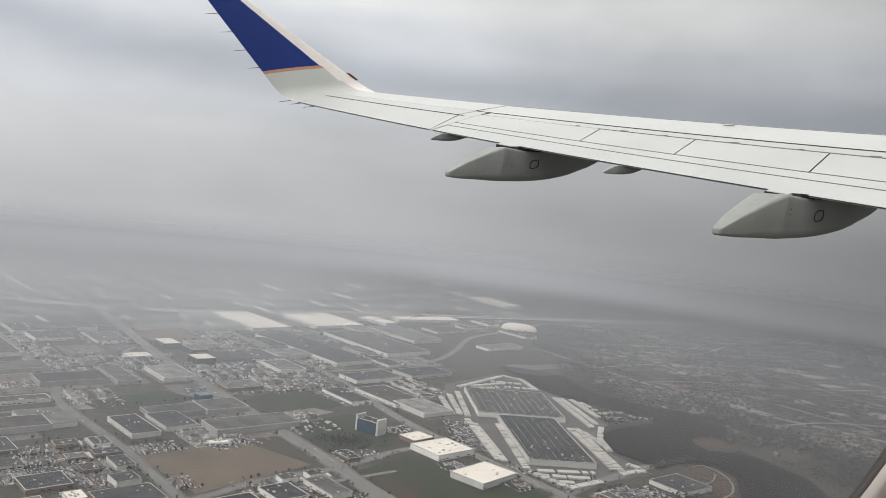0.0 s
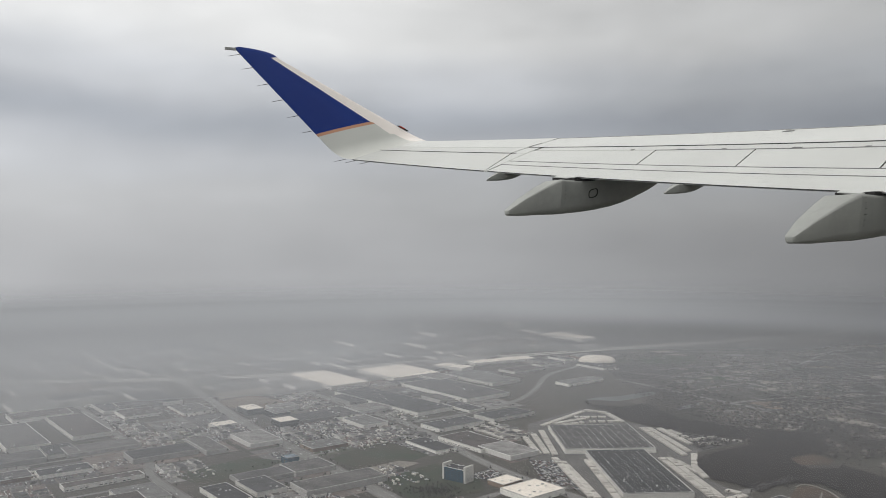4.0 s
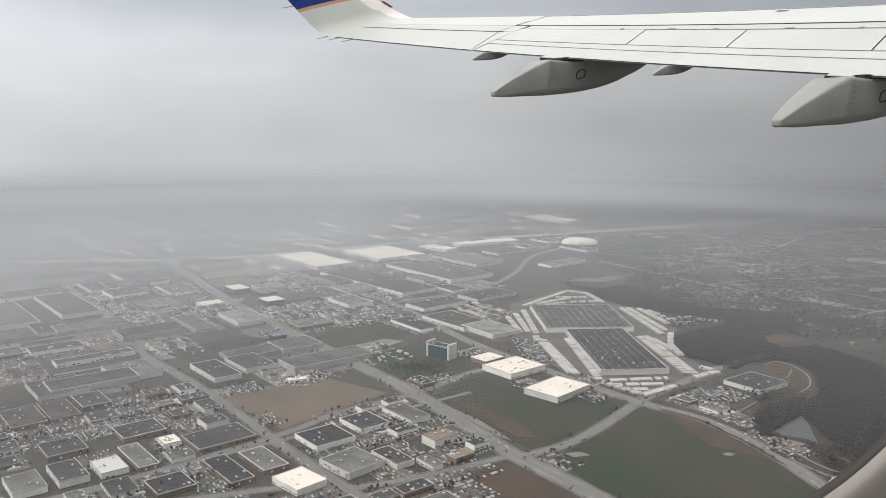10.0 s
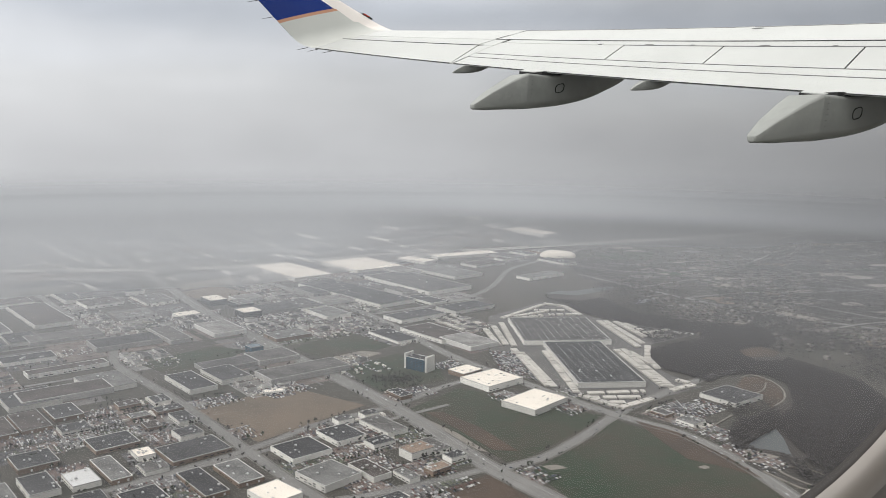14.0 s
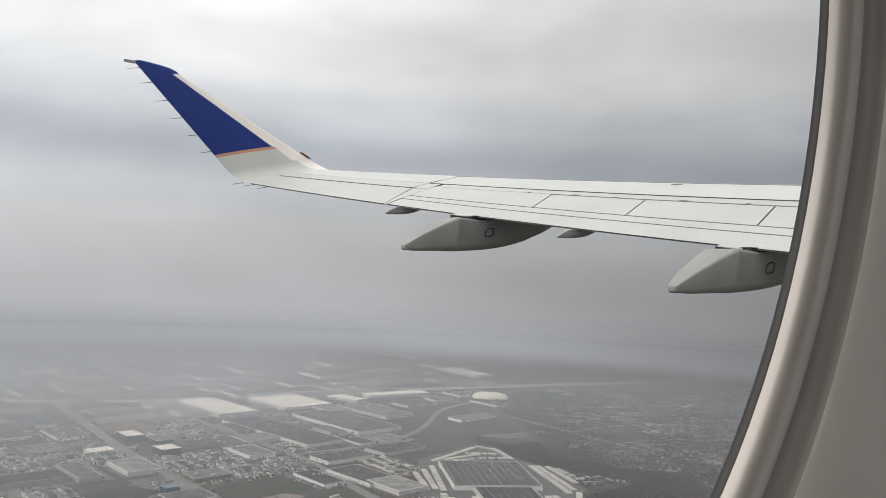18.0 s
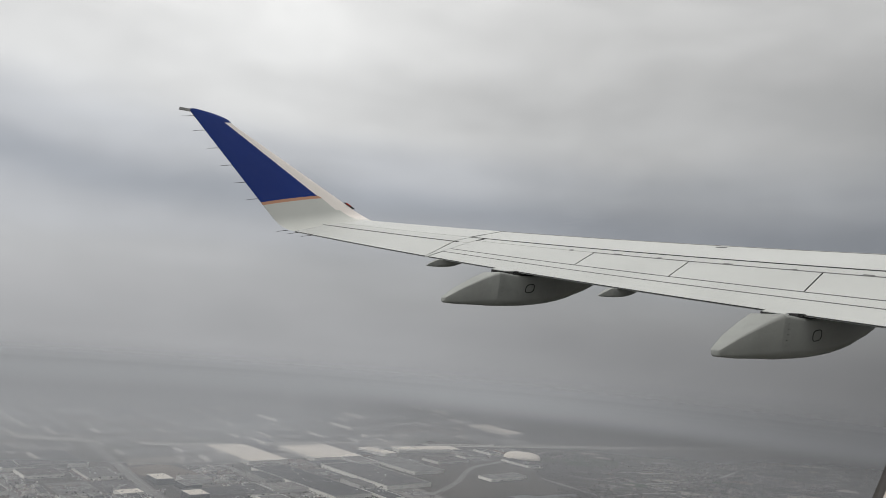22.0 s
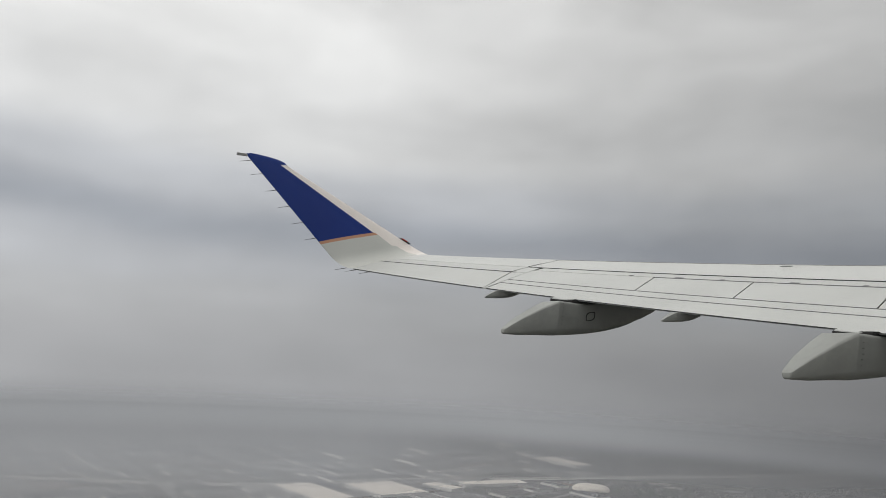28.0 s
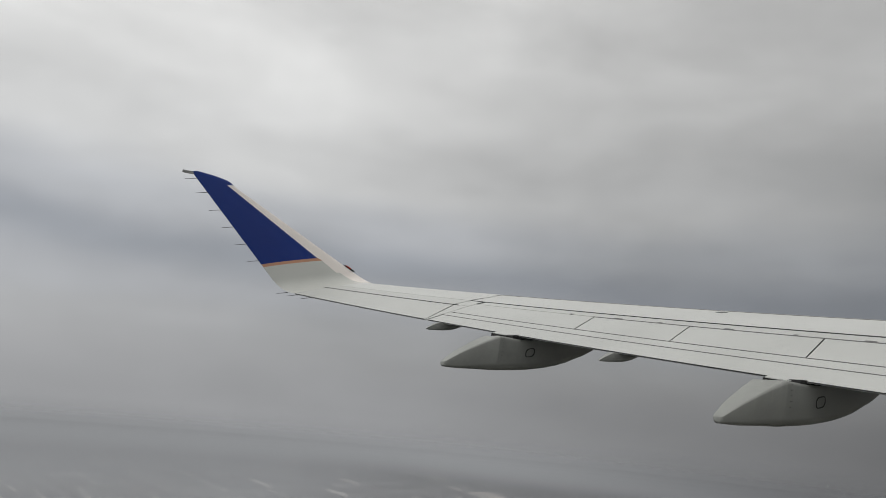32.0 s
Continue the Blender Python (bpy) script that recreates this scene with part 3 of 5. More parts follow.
WOODS = [(337, 2383), (424, 2453), (544, 2375), (580, 2188), (686, 2085), (801, 2040), (872, 2003), (846, 1878), (785, 1796), (803, 1721), (846, 1635), (876, 1564), (857, 1395), (665, 1066), (569, 1030), (595, 1144), (554, 1165), (487, 1210), (500, 1270), (534, 1323), (617, 1395), (671, 1426), (716, 1527), (704, 1602), (624, 1602), (570, 1545), (533, 1602), (502, 1635), (499, 1730), (526, 1826), (675, 1922), (580, 2022), (472, 2119), (433, 2188), (415, 2301)]
single("woodland_floor", Geo().prism(WOODS, 0, 0.08), M_WOOD_FLOOR, "dark leaf-littered floor of the bare woods", "ground", "", "structure")


for k, pts in enumerate(([(475, 1161), (512, 1144), (527, 1103), (550, 1069), (581, 1084), (574, 1117), (542, 1138)],
                         [(497, 1119), (516, 1081), (535, 1053), (566, 1066)],
                         [(644, 1579), (674, 1599), (696, 1556), (694, 1499), (670, 1442), (637, 1407)],
                         [(445, 1326), (464, 1286), (542, 1357)],
                         [(623, 1472), (655, 1499), (680, 1545)])):
    single("earth_bank", ribbon(curve(pts, 12.0), 3.2, 1.3 + 0.1 * k), M_GRAVEL, "low pale bank of bare earth round a yard", "bank", "", "structure")


def inside(p, poly):
    x, y = p
    c = False
    for (x0, y0), (x1, y1) in zip(poly, poly[1:] + poly[:1]):
        if (y0 > y) != (y1 > y) and x < (x1 - x0) * (y - y0) / (y1 - y0) + x0:
            c = not c
    return c


def road_gap(p):
    """Metres from a plan point to the nearest road edge."""
    best = 1e9
    q = np.array(p)
    for w, line in ROAD_LINES:
        a, b = line[:-1], line[1:]
        ab = b - a
        t = np.clip(((q - a) * ab).sum(1) / (ab * ab).sum(1), 0, 1)
        best = min(best, float(np.sqrt((((a + ab * t[:, None]) - q) ** 2).sum(1)).min()) - w / 2)
    return best


single("scrubland", draped(SCRUB, 0.05), M_SCRUB, "brown wooded suburb east of the depot", "ground", "", "structure")

# ---- buildings ----
rnd = random.Random(7)
CARS = Geo()
TREES, EVERGREENS = Geo(), Geo()
CAR_V = [(-2.2, -0.9, 0.3), (2.2, -0.9, 0.3), (2.2, 0.9, 0.3), (-2.2, 0.9, 0.3), (-2.2, -0.9, 0.95), (2.2, -0.9, 0.85), (2.2, 0.9, 0.85), (-2.2, 0.9, 0.95),
         (-1.7, -0.75, 1.5), (0.5, -0.75, 1.5), (0.5, 0.75, 1.5), (-1.7, 0.75, 1.5), (1.2, -0.85, 0.95), (1.2, 0.85, 0.95)]
CAR_F = [(0, 1, 5, 4), (1, 2, 6, 5), (2, 3, 7, 6), (3, 0, 4, 7), (5, 6, 13, 12), (12, 13, 10, 9), (8, 9, 10, 11), (4, 8, 11, 7), (4, 12, 9, 8), (13, 7, 11, 10), (4, 5, 12), (6, 7, 13)]


def car(p, a):
    m = Matrix.Translation((p[0], p[1], 0.1 + rise(*p))) @ Matrix.Rotation(a, 4, "Z") @ Matrix.Scale(rnd.uniform(0.92, 1.12), 4)
    CARS.add(CAR_V, CAR_F, m)


OCT_F = [(0, 2, 4), (2, 1, 4), (1, 3, 4), (3, 0, 4), (2, 0, 5), (1, 2, 5), (3, 1, 5), (0, 3, 5)]


def clump(geo, c, r, squash=1.0):
    u = rnd.uniform
    geo.add([(c[0] - r * u(.7, 1.2), c[1] + r * u(-.3, .3), c[2]), (c[0] + r * u(.7, 1.2), c[1] + r * u(-.3, .3), c[2]),
             (c[0] + r * u(-.3, .3), c[1] - r * u(.7, 1.2), c[2] + r * u(-.2, .2)), (c[0] + r * u(-.3, .3), c[1] + r * u(.7, 1.2), c[2] + r * u(-.2, .2)),
             (c[0], c[1], c[2] + r * squash * u(.8, 1.3)), (c[0], c[1], c[2] - r * squash * u(.6, 1.0))], OCT_F)


def tree(p, h, geo, clumps=4):
    """A tapered trunk and a broken crown of small clumps."""
    x, y = p
    z = rise(x, y)
    w = h * 0.03
    b = [(x - w, y - w, z), (x + w, y - w, z), (x, y + w, z), (x, y, z + h * 0.6)]
    geo.add(b, [(0, 1, 3), (1, 2, 3), (2, 0, 3)])
    for k in range(clumps):
        a, rr = rnd.uniform(0, 6.28), h * rnd.uniform(0.05, 0.24)
        clump(geo, (x + rr * math.cos(a), y + rr * math.sin(a), z + h * rnd.uniform(0.4, 0.85)), h * rnd.uniform(0.13, 0.22), 1.1)


def hall(L, W, H, roof, wall, name="industrial_building", label="", near=True, units=4, docks=0, bands=1, foot=0.0):
    """A flat-roofed hall: walls, roof below a parapet, window bands, dock doors and roof units."""
    t = thing(name, label, "building", None, "flat-roofed halls")
    part("wall", Geo().box(-L / 2, L / 2, -W / 2, W / 2, foot, H - 0.5), wall, t)
    part("roof", Geo().box(-L / 2 + 0.5, L / 2 - 0.5, -W / 2 + 0.5, W / 2 - 0.5, H - 0.5, H - 0.2), roof, t)
    e = 0.45 if L < 60 else 0.9 if L < 110 else 2.8 if docks > 15 else 1.4
    par = Geo()
    par.box(-L / 2 - 0.15, L / 2 + 0.15, -W / 2 - 0.15, -W / 2 + e, H - 0.7, H + 0.4).box(-L / 2 - 0.15, L / 2 + 0.15, W / 2 - e, W / 2 + 0.15, H - 0.7, H + 0.4)
    par.box(-L / 2 - 0.15, -L / 2 + e, -W / 2 + e, W / 2 - e, H - 0.7, H + 0.4).box(L / 2 - e, L / 2 + 0.15, -W / 2 + e, W / 2 - e, H - 0.7, H + 0.4)
    part("parapet", par, M_PARA, t, "pale parapet edge")
    r = random.Random(int(L * 31 + W * 7 + H))
    if not near:
        for k in range(3):
            x, y, s = r.uniform(-L * .4, L * .4), r.uniform(-W * .38, W * .38), r.uniform(1.5, 3.0)
            part("roof_unit", Geo().box(x - s * 1.4, x + s * 1.4, y - s, y + s, H - 0.2, H + 0.9 * s), M_UNIT, t)
        return t
    for b in range(bands):
        z = 1.6 + b * 3.4
        n = max(3, int(L / 9))
        for k in range(n):
            if docks and r.random() < 0.4:
                continue
            x = -L / 2 + (k + 0.5) * L / n
            part("window", Geo().box(x - L / n * 0.34, x + L / n * 0.34, -W / 2 - 0.08, -W / 2 + 0.1, z, z + 1.5), M_GLASS, t)
    for k in range(docks):
        y = -W / 2 + (k + 0.7) * W / docks * 0.92
        part("dock_door", Geo().box(L / 2 - 0.1, L / 2 + 0.12, y - 1.4, y + 1.4, 0.9, 4.2), M_DOCK, t)
    for k in range(units):
        x, y = r.uniform(-L * .4, L * .4), r.uniform(-W * .38, W * .38)
        s = r.uniform(0.8, 1.7)
        part("roof_unit", Geo().box(x - s * 1.4, x + s * 1.4, y - s, y + s, H - 0.2, H + 0.9 * s), M_UNIT, t)
    return t


def place(p, a):
    return Matrix.Translation((p[0], p[1], rise(p[0], p[1]))) @ Matrix.Rotation(a, 4, "Z")


BLOCKED = []          # plan outlines that the rows of halls keep clear of


def rect(c, L, W, a):
    x, y = Vector((math.cos(a), math.sin(a))), Vector((-math.sin(a), math.cos(a)))
    c = Vector(c)
    return [tuple(c + x * sx * L / 2 + y * sy * W / 2) for sx, sy in ((-1, -1), (1, -1), (1, 1), (-1, 1))]


def big(c, L, W, H, deg, roof, wall, label, units=6, docks=0, bands=1, name="warehouse", margin=30):
    a = math.radians(deg)
    t = hall(L, W, H, roof, wall, name, label, True, units, docks, bands, -9.0 if math.hypot(*c) > 3500 else 0.0)
    t.matrix_world = place(c, a)
    BLOCKED.append(rect(c, L + margin, W + margin, a))
    return t


# white-roofed warehouses and the dark-roofed halls before them
big((-446, 2784), 304, 141, 13, -52, M_ROOF_W, M_WALL, "long white-roofed warehouse beside the highway", 10, 10)
big((-216, 2928), 240, 195, 13, -52, M_ROOF_W, M_WALL, "broad white-roofed warehouse beside the highway", 10, 8)
big((-19, 3059), 141, 67, 11, -40, M_ROOF_W, M_WALL, "small white-roofed warehouse beside the highway", 5, 4)
big((166, 3210), 275, 77, 11, 28, M_ROOF_W, M_WALL, "narrow white-roofed warehouse beside the highway", 6, 6)
big((522, 3894), 280, 99, 12, -54, M_ROOF_W, M_WALL, "distant white-roofed warehouse beyond the highway", 5, 5)
big((-202, 2422), 419, 125, 11, -49, M_ROOF_D, M_WALL, "long dark-roofed distribution hall with pale walls", 12, 14)
big((-18, 2602), 352, 168, 11, -52, M_ROOF_D, M_WALL, "broad dark-roofed distribution hall with pale walls", 12, 14)
big((78, 2822), 264, 128, 10, -51, M_ROOF_D, M_WALL, "dark-roofed hall beside the curving drive", 8, 8)
# the trucking depot: two dark halls joined, ringed by trailers
big((333, 1955), 240, 205, 11, -87, M_ROOF_D, M_WALL, "dark-roofed freight depot hall with white parapets", 14, 20)
big((357, 1670), 314, 134, 11, -86, M_ROOF_D, M_WALL, "long dark-roofed freight depot hall with white parapets", 14, 20, 1, "warehouse", 10)
DEPOT = [(152, 1776), (179, 2128), (344, 2317), (412, 2286), (431, 2167), (483, 2099), (578, 2016), (685, 1945), (546, 1852), (513, 1816), (492, 1730), (496, 1627), (544, 1520), (344, 1385), (240, 1520)]
BLOCKED.append(DEPOT)
# new white buildings on the green field, an office tower, offices on the avenue
big((138, 1544), 93, 80, 11, 40, M_ROOF_W, M_WALL, "white-roofed square warehouse on a green field", 9, 5)
big((205, 1413), 99, 74, 11, 46, M_ROOF_W, M_WALL, "white-roofed warehouse with pale walls on a field", 7, 4)
big((90, 1606), 54, 45, 9, 42, M_ROOF_W, M_WALL_B, "low white-roofed showroom beside the tower", 3, 0, 2)
big((-3, 1635), 54, 26, 26, -38, M_ROOF_D, M_BLUEGLASS, "dark glass office tower with pale corner shafts", 3, 0, 7, "office_tower", 20)
big((-584, 2280), 70, 48, 16, -52, M_ROOF_W, M_GLASS, "glass office block with a white roof", 3, 0, 4, "office_block")
big((-499, 2237), 70, 45, 15, -52, M_ROOF_D, M_GLASS, "dark glass office block on the avenue", 3, 0, 4, "office_block")
big((-453, 2120), 54, 51, 17, -52, M_ROOF_W, M_GLASS, "white-topped square office block on the avenue", 2, 0, 4, "office_block")
big((-272, 1474), 34, 16, 6, 20, M_ROOF_W, M_WALL, "low white sales building on a bare field", 2, 0, 1, "showroom", 4)
big((-366, 1763), 29, 29, 15, -50, M_BLUEGLASS, M_BLUEGLASS, "blue glass cube beside the avenue", 0, 0, 3, "office_block", 12)
big((-192, 1035), 58, 48, 9, -45, M_ROOF_W, M_WALL, "white-roofed hall on the near street", 3, 3)
big((-128, 1094), 67, 64, 10, -45, M_ROOF_D, M_WALL, "dark-roofed hall with pale walls and windows", 4, 3, 2)
big((576, 1453), 86, 77, 8, 36, M_ROOF_D, M_WALL, "dark-roofed building beside the woods", 3, 3)
big((-1669, 3998), 74, 64, 34, -50, M_ROOF_D, M_WALL, "tall pale block far off in haze", 2, 0, 5, "office_tower")
big((-1120, 3600), 112, 64, 16, -50, M_ROOF_D, M_GLASS, "far dark office block in haze", 2, 0, 3, "office_block")
big((-976, 3728), 112, 64, 18, -50, M_ROOF_D, M_GLASS, "far dark office block in haze", 2, 0, 3, "office_block")
big((-632, 3328), 240, 96, 10, 8, M_ROOF_D, M_WALL, "long pale hall by the highway", 4, 4)
# halls and offices west of the avenue, near to far
big((-513, 1060), 70, 39, 9, -51, M_ROOF_D, M_WALL, "dark-roofed hall with a white parapet and a row of windows", 4, 2, 1, "industrial_building", 12)
big((-554, 1024), 64, 42, 9, -51, M_ROOF_D, M_WALL, "dark-roofed hall with pale front windows", 4, 2, 1, "industrial_building", 12)
big((-465, 1082), 53, 37, 8, -51, M_UNIT, M_WALL, "low hall with a pale grey-green roof", 4, 0, 1, "industrial_building", 12)
big((-698, 1426), 100, 86, 9, -51, M_ROOF_D, M_WALL, "flat-roofed hall with long pale walls", 4, 2, 1, "industrial_building", 12)
big((-601, 1526), 106, 83, 9, -51, M_ROOF_D, M_WALL, "flat-roofed hall with long pale walls", 4, 2, 1, "industrial_building", 12)
big((-439, 1526), 120, 54, 9, -51, M_ROOF_D, M_WALL, "office hall with a stepped white parapet", 4, 2, 1, "industrial_building", 12)
big((-385, 1579), 99, 62, 9, -51, M_ROOF_D, M_WALL, "office hall with white fins on its front", 4, 2, 1, "industrial_building", 12)
big((-342, 1191), 91, 69, 7, 39, M_ROOF_D, M_WALL_B, "long dark hall with small vents on its roof", 4, 2, 1, "industrial_building", 12)
big((-608, 1358), 73, 47, 7, -51, M_ROOF_D, M_WALL_B, "dark-roofed workshop with low brown walls", 4, 2, 1, "industrial_building", 12)
big((-642, 1310), 97, 46, 7, -51, M_ROOF_D, M_WALL_B, "dark-roofed workshop with low brown walls", 4, 2, 1, "industrial_building", 12)
big((-683, 1273), 94, 54, 7, -51, M_ROOF_D, M_WALL_B, "dark-roofed workshop with low brown walls", 4, 2, 1, "industrial_building", 12)
big((-560, 1147), 61, 56, 8, -51, M_ROOF_D, M_WALL_B, "brown brick hall with a dark flat roof", 4, 2, 1, "industrial_building", 12)
big((-711, 1617), 153, 38, 8, 39, M_ROOF_D, M_WALL, "very long narrow hall with a pale wall", 4, 2, 1, "industrial_building", 12)
big((-475, 1221), 66, 59, 7, 39, M_ROOF_D, M_WALL_B, "brown brick hall with a dark flat roof", 4, 2, 1, "industrial_building", 12)
big((-368, 1254), 38, 38, 10, 39, M_ROOF_D, M_WALL, "pale cream office with a dark roof", 4, 0, 1, "industrial_building", 12)
big((-362, 1026), 52, 51, 7, -51, M_ROOF_D, M_WALL_B, "brown brick hall with a dark flat roof", 4, 0, 1, "industrial_building", 12)
big((-297, 1071), 96, 34, 7, -51, M_ROOF_D, M_WALL_B, "dark-roofed workshop with low brown walls", 4, 2, 1, "industrial_building", 12)
big((-256, 1106), 81, 38, 7, -51, M_ROOF_D, M_WALL_B, "dark-roofed workshop with low brown walls", 4, 2, 1, "industrial_building", 12)
big((-438, 1117), 93, 29, 7, -51, M_ROOF_D, M_WALL_B, "dark-roofed workshop with low brown walls", 4, 2, 1, "industrial_building", 12)
big((-126, 1253), 64, 53, 8, -51, M_ROOF_D, M_WALL, "dark flat-roofed hall beside a bare field", 4, 2, 1, "industrial_building", 12)
big((-180, 1190), 67, 67, 8, -51, M_ROOF_D, M_WALL, "dark flat-roofed hall with pale walls beside a yard", 4, 2, 1, "industrial_building", 12)
big((-61, 1294), 82, 39, 8, -51, M_ROOF_D, M_WALL, "long dark-roofed office beside a parking lot", 4, 2, 1, "industrial_building", 12)
big((-72, 1114), 64, 31, 8, -51, M_ROOF_D, M_WALL, "dark-roofed office hall with pale windows", 4, 2, 1, "industrial_building", 12)
big((-5, 1180), 44, 32, 13, 39, M_WALL_B, M_WALL, "red-brown roofed banquet hall with pale walls", 3, 0, 1, "industrial_building", 12)
big((25, 1118), 34, 21, 9, 39, M_WALL_B, M_WALL_B, "brick hall with a brown roof", 4, 0, 1, "industrial_building", 12)
big((-19, 1096), 39, 18, 8, -51, M_ROOF_D, M_WALL, "small office with a white parapet", 4, 0, 1, "industrial_building", 12)
big((-16, 2111), 148, 79, 10, 39, M_ROOF_D, M_WALL, "dark-roofed hall with a long pale wall by the avenue", 4, 2, 1, "industrial_building", 12)
big((34, 1928), 159, 90, 9, -51, M_ROOF_D, M_WALL, "dark-roofed hall with white end walls", 4, 2, 1, "industrial_building", 12)
big((123, 2225), 146, 84, 9, 39, M_ROOF_D, M_WALL, "dark-roofed hall with white dock doors", 4, 2, 1, "industrial_building", 12)
big((405, 2745), 170, 62, 9, 39, M_ROOF_D, M_WALL, "dark-roofed hall beside the curving drive", 4, 2, 1, "industrial_building", 12)
big((230, 3000), 150, 90, 9, 39, M_ROOF_D, M_WALL, "pale flat-roofed hall beside the curving drive", 4, 2, 1, "industrial_building", 12)
big((-438, 3794), 220, 178, 11, 39, M_ROOF_D, M_WALL, "far dark-roofed hall with a long pale wall in haze", 3, 0, 1, "industrial_building", 12)
big((-587, 3541), 177, 142, 11, 39, M_ROOF_D, M_WALL, "far dark-roofed hall with a long pale wall in haze", 3, 2, 1, "industrial_building", 12)
big((-350, 3559), 199, 160, 11, 39, M_ROOF_D, M_WALL, "far dark-roofed hall with a long pale wall in haze", 3, 2, 1, "industrial_building", 12)
big((-111, 3737), 215, 159, 11, 39, M_ROOF_D, M_WALL, "far dark-roofed hall with a long pale wall in haze", 3, 0, 1, "industrial_building", 12)
big((-39, 3540), 181, 131, 11, 39, M_ROOF_D, M_WALL, "far dark-roofed hall with a long pale wall in haze", 3, 2, 1, "industrial_building", 12)
big((-70, 4050), 221, 150, 11, 39, M_ROOF_D, M_WALL, "far dark-roofed hall with a long pale wall in haze", 3, 0, 1, "industrial_building", 12)
big((184, 3584), 202, 137, 11, 39, M_ROOF_D, M_WALL, "far dark-roofed hall with a long pale wall in haze", 3, 0, 1, "industrial_building", 12)
big((354, 4305), 211, 125, 11, 39, M_ROOF_D, M_WALL, "far dark-roofed hall with a long pale wall in haze", 3, 0, 1, "industrial_building", 12)
big((-166, 4268), 181, 125, 11, 39, M_ROOF_D, M_WALL, "far dark-roofed hall with a long pale wall in haze", 3, 2, 1, "industrial_building", 12)
big((-402, 3290), 150, 108, 11, 39, M_ROOF_D, M_WALL, "far dark-roofed hall with a long pale wall in haze", 3, 2, 1, "industrial_building", 12)
big((-1165, 2490), 185, 102, 10, 39, M_ROOF_D, M_WALL, "dark-roofed hall with a long pale wall in haze", 4, 2, 1, "industrial_building", 12)
big((-929, 2465), 221, 104, 10, -51, M_ROOF_D, M_WALL, "dark-roofed hall with a long pale wall in haze", 4, 0, 1, "industrial_building", 12)
big((-1005, 2340), 155, 77, 9, -51, M_ROOF_D, M_WALL, "small dark-roofed hall between larger ones", 4, 2, 1, "industrial_building", 12)
big((-893, 2258), 98, 97, 9, 39, M_ROOF_D, M_WALL, "dark-roofed hall with a long pale wall in haze", 4, 2, 1, "industrial_building", 12)
big((-985, 2097), 285, 94, 10, -51, M_ROOF_D, M_WALL, "broad dark-roofed hall with pale walls", 4, 0, 1, "industrial_building", 12)
big((-1082, 1979), 280, 94, 10, -51, M_ROOF_D, M_WALL, "broad dark-roofed hall with pale walls", 4, 0, 1, "industrial_building", 12)
big((-1244, 2354), 133, 125, 10, -51, M_ROOF_D, M_WALL, "broad dark-roofed hall with pale walls", 4, 2, 1, "industrial_building", 12)
big((-1153, 2229), 153, 95, 10, 39, M_ROOF_D, M_WALL, "long hall with a thin pale parapet in haze", 4, 2, 1, "industrial_building", 12)
big((-915, 1851), 101, 67, 9, -51, M_ROOF_D, M_WALL, "flat-roofed hall with a pale wall", 4, 2, 1, "industrial_building", 12)
big((-613, 2115), 61, 47, 8, 39, M_ROOF_W, M_WALL, "small white-roofed showroom among parked cars", 4, 2, 1, "industrial_building", 12)
# pale corner shafts on the tower
for ob in [o for o in bpy.data.objects if o.name.startswith("office_tower") and not o.parent][:1]:
    for x in (-27, 27):
        part("corner_shaft", Geo().box(x - 2.2, x + 2.2, -13.6, 13.6, 0, 32), M_WALL, ob, "pale corner shaft")

# the sports dome
dome = thing("sports_dome", "white air-supported sports dome beside the highway", "dome", place((544, 3226), math.radians(-15)))
BLOCKED.append(rect((544, 3226), 130, 100, 0))
rows = []
for i in range(9):
    a = i / 8 * math.pi / 2
    r, z = math.cos(a) ** 0.7, 22 * math.sin(a) ** 0.9
    rows.append([(72 * r * math.copysign(abs(math.cos(b)) ** 0.75, math.cos(b)), 50 * r * math.copysign(abs(math.sin(b)) ** 0.75, math.sin(b)), z) for b in (k * math.tau / 32 for k in range(32))])
part("membrane", Geo().grid(rows, True), M_ROOF_W, dome, "", True)
part("base_wall", Geo().grid([[(73 * math.cos(k * math.tau / 32), 51 * math.sin(k * math.tau / 32), z) for k in range(32)] for z in (0, 1.5)], True), M_CONC, dome)

for f in FIELDS:
    BLOCKED.append(f[2])
BLOCKED += [[(378, 2453), (483, 2499), (618, 2586), (594, 2517), (470, 2426)], WOODS]

# rows of plain halls on the street grid
def protos(sizes, near, walls, names):
    out = []
    for i, (L, W) in enumerate(sizes):
        wall = M_WALL_B if i in walls else M_WALL
        roof = M_ROOF_W if i == len(sizes) - 1 and near else M_ROOF_D
        lab = ("low white-roofed unit in a row of halls" if roof is M_ROOF_W else "dark-roofed brick hall with a pale parapet" if wall is M_WALL_B
               else "dark flat-roofed industrial hall with pale walls")
        out.append((L, W, hall(L, W, 6.0 + (i * 7 % 4) * 0.9, roof, wall, names, lab, near, 3 + i % 4, 2 if i % 2 else 0, 1)))
    return out


SMALL = protos([(48, 34), (38, 28), (54, 30), (44, 38), (32, 24), (52, 40), (46, 26), (36, 34), (50, 36), (30, 22), (40, 30), (34, 26)], True, (1, 4, 6), "industrial_building")
LARGE = protos([(132, 84), (112, 74), (142, 62), (100, 88), (126, 58), (92, 64), (138, 90), (104, 54)], False, (5,), "warehouse_hall")
used = set()
FARWALL, FARROOF, CRATES = Geo(), Geo(), Geo()


def put_hall(kinds, i, p, a):
    L, W, ob = kinds[i]
    if (L, W) in used:
        copy_thing(ob, place(p, a))
    else:
        used.add((L, W))
        ob.matrix_world = place(p, a)


def clear(p, gap):
    return road_gap(p) > gap and not any(inside(p, b) for b in BLOCKED)


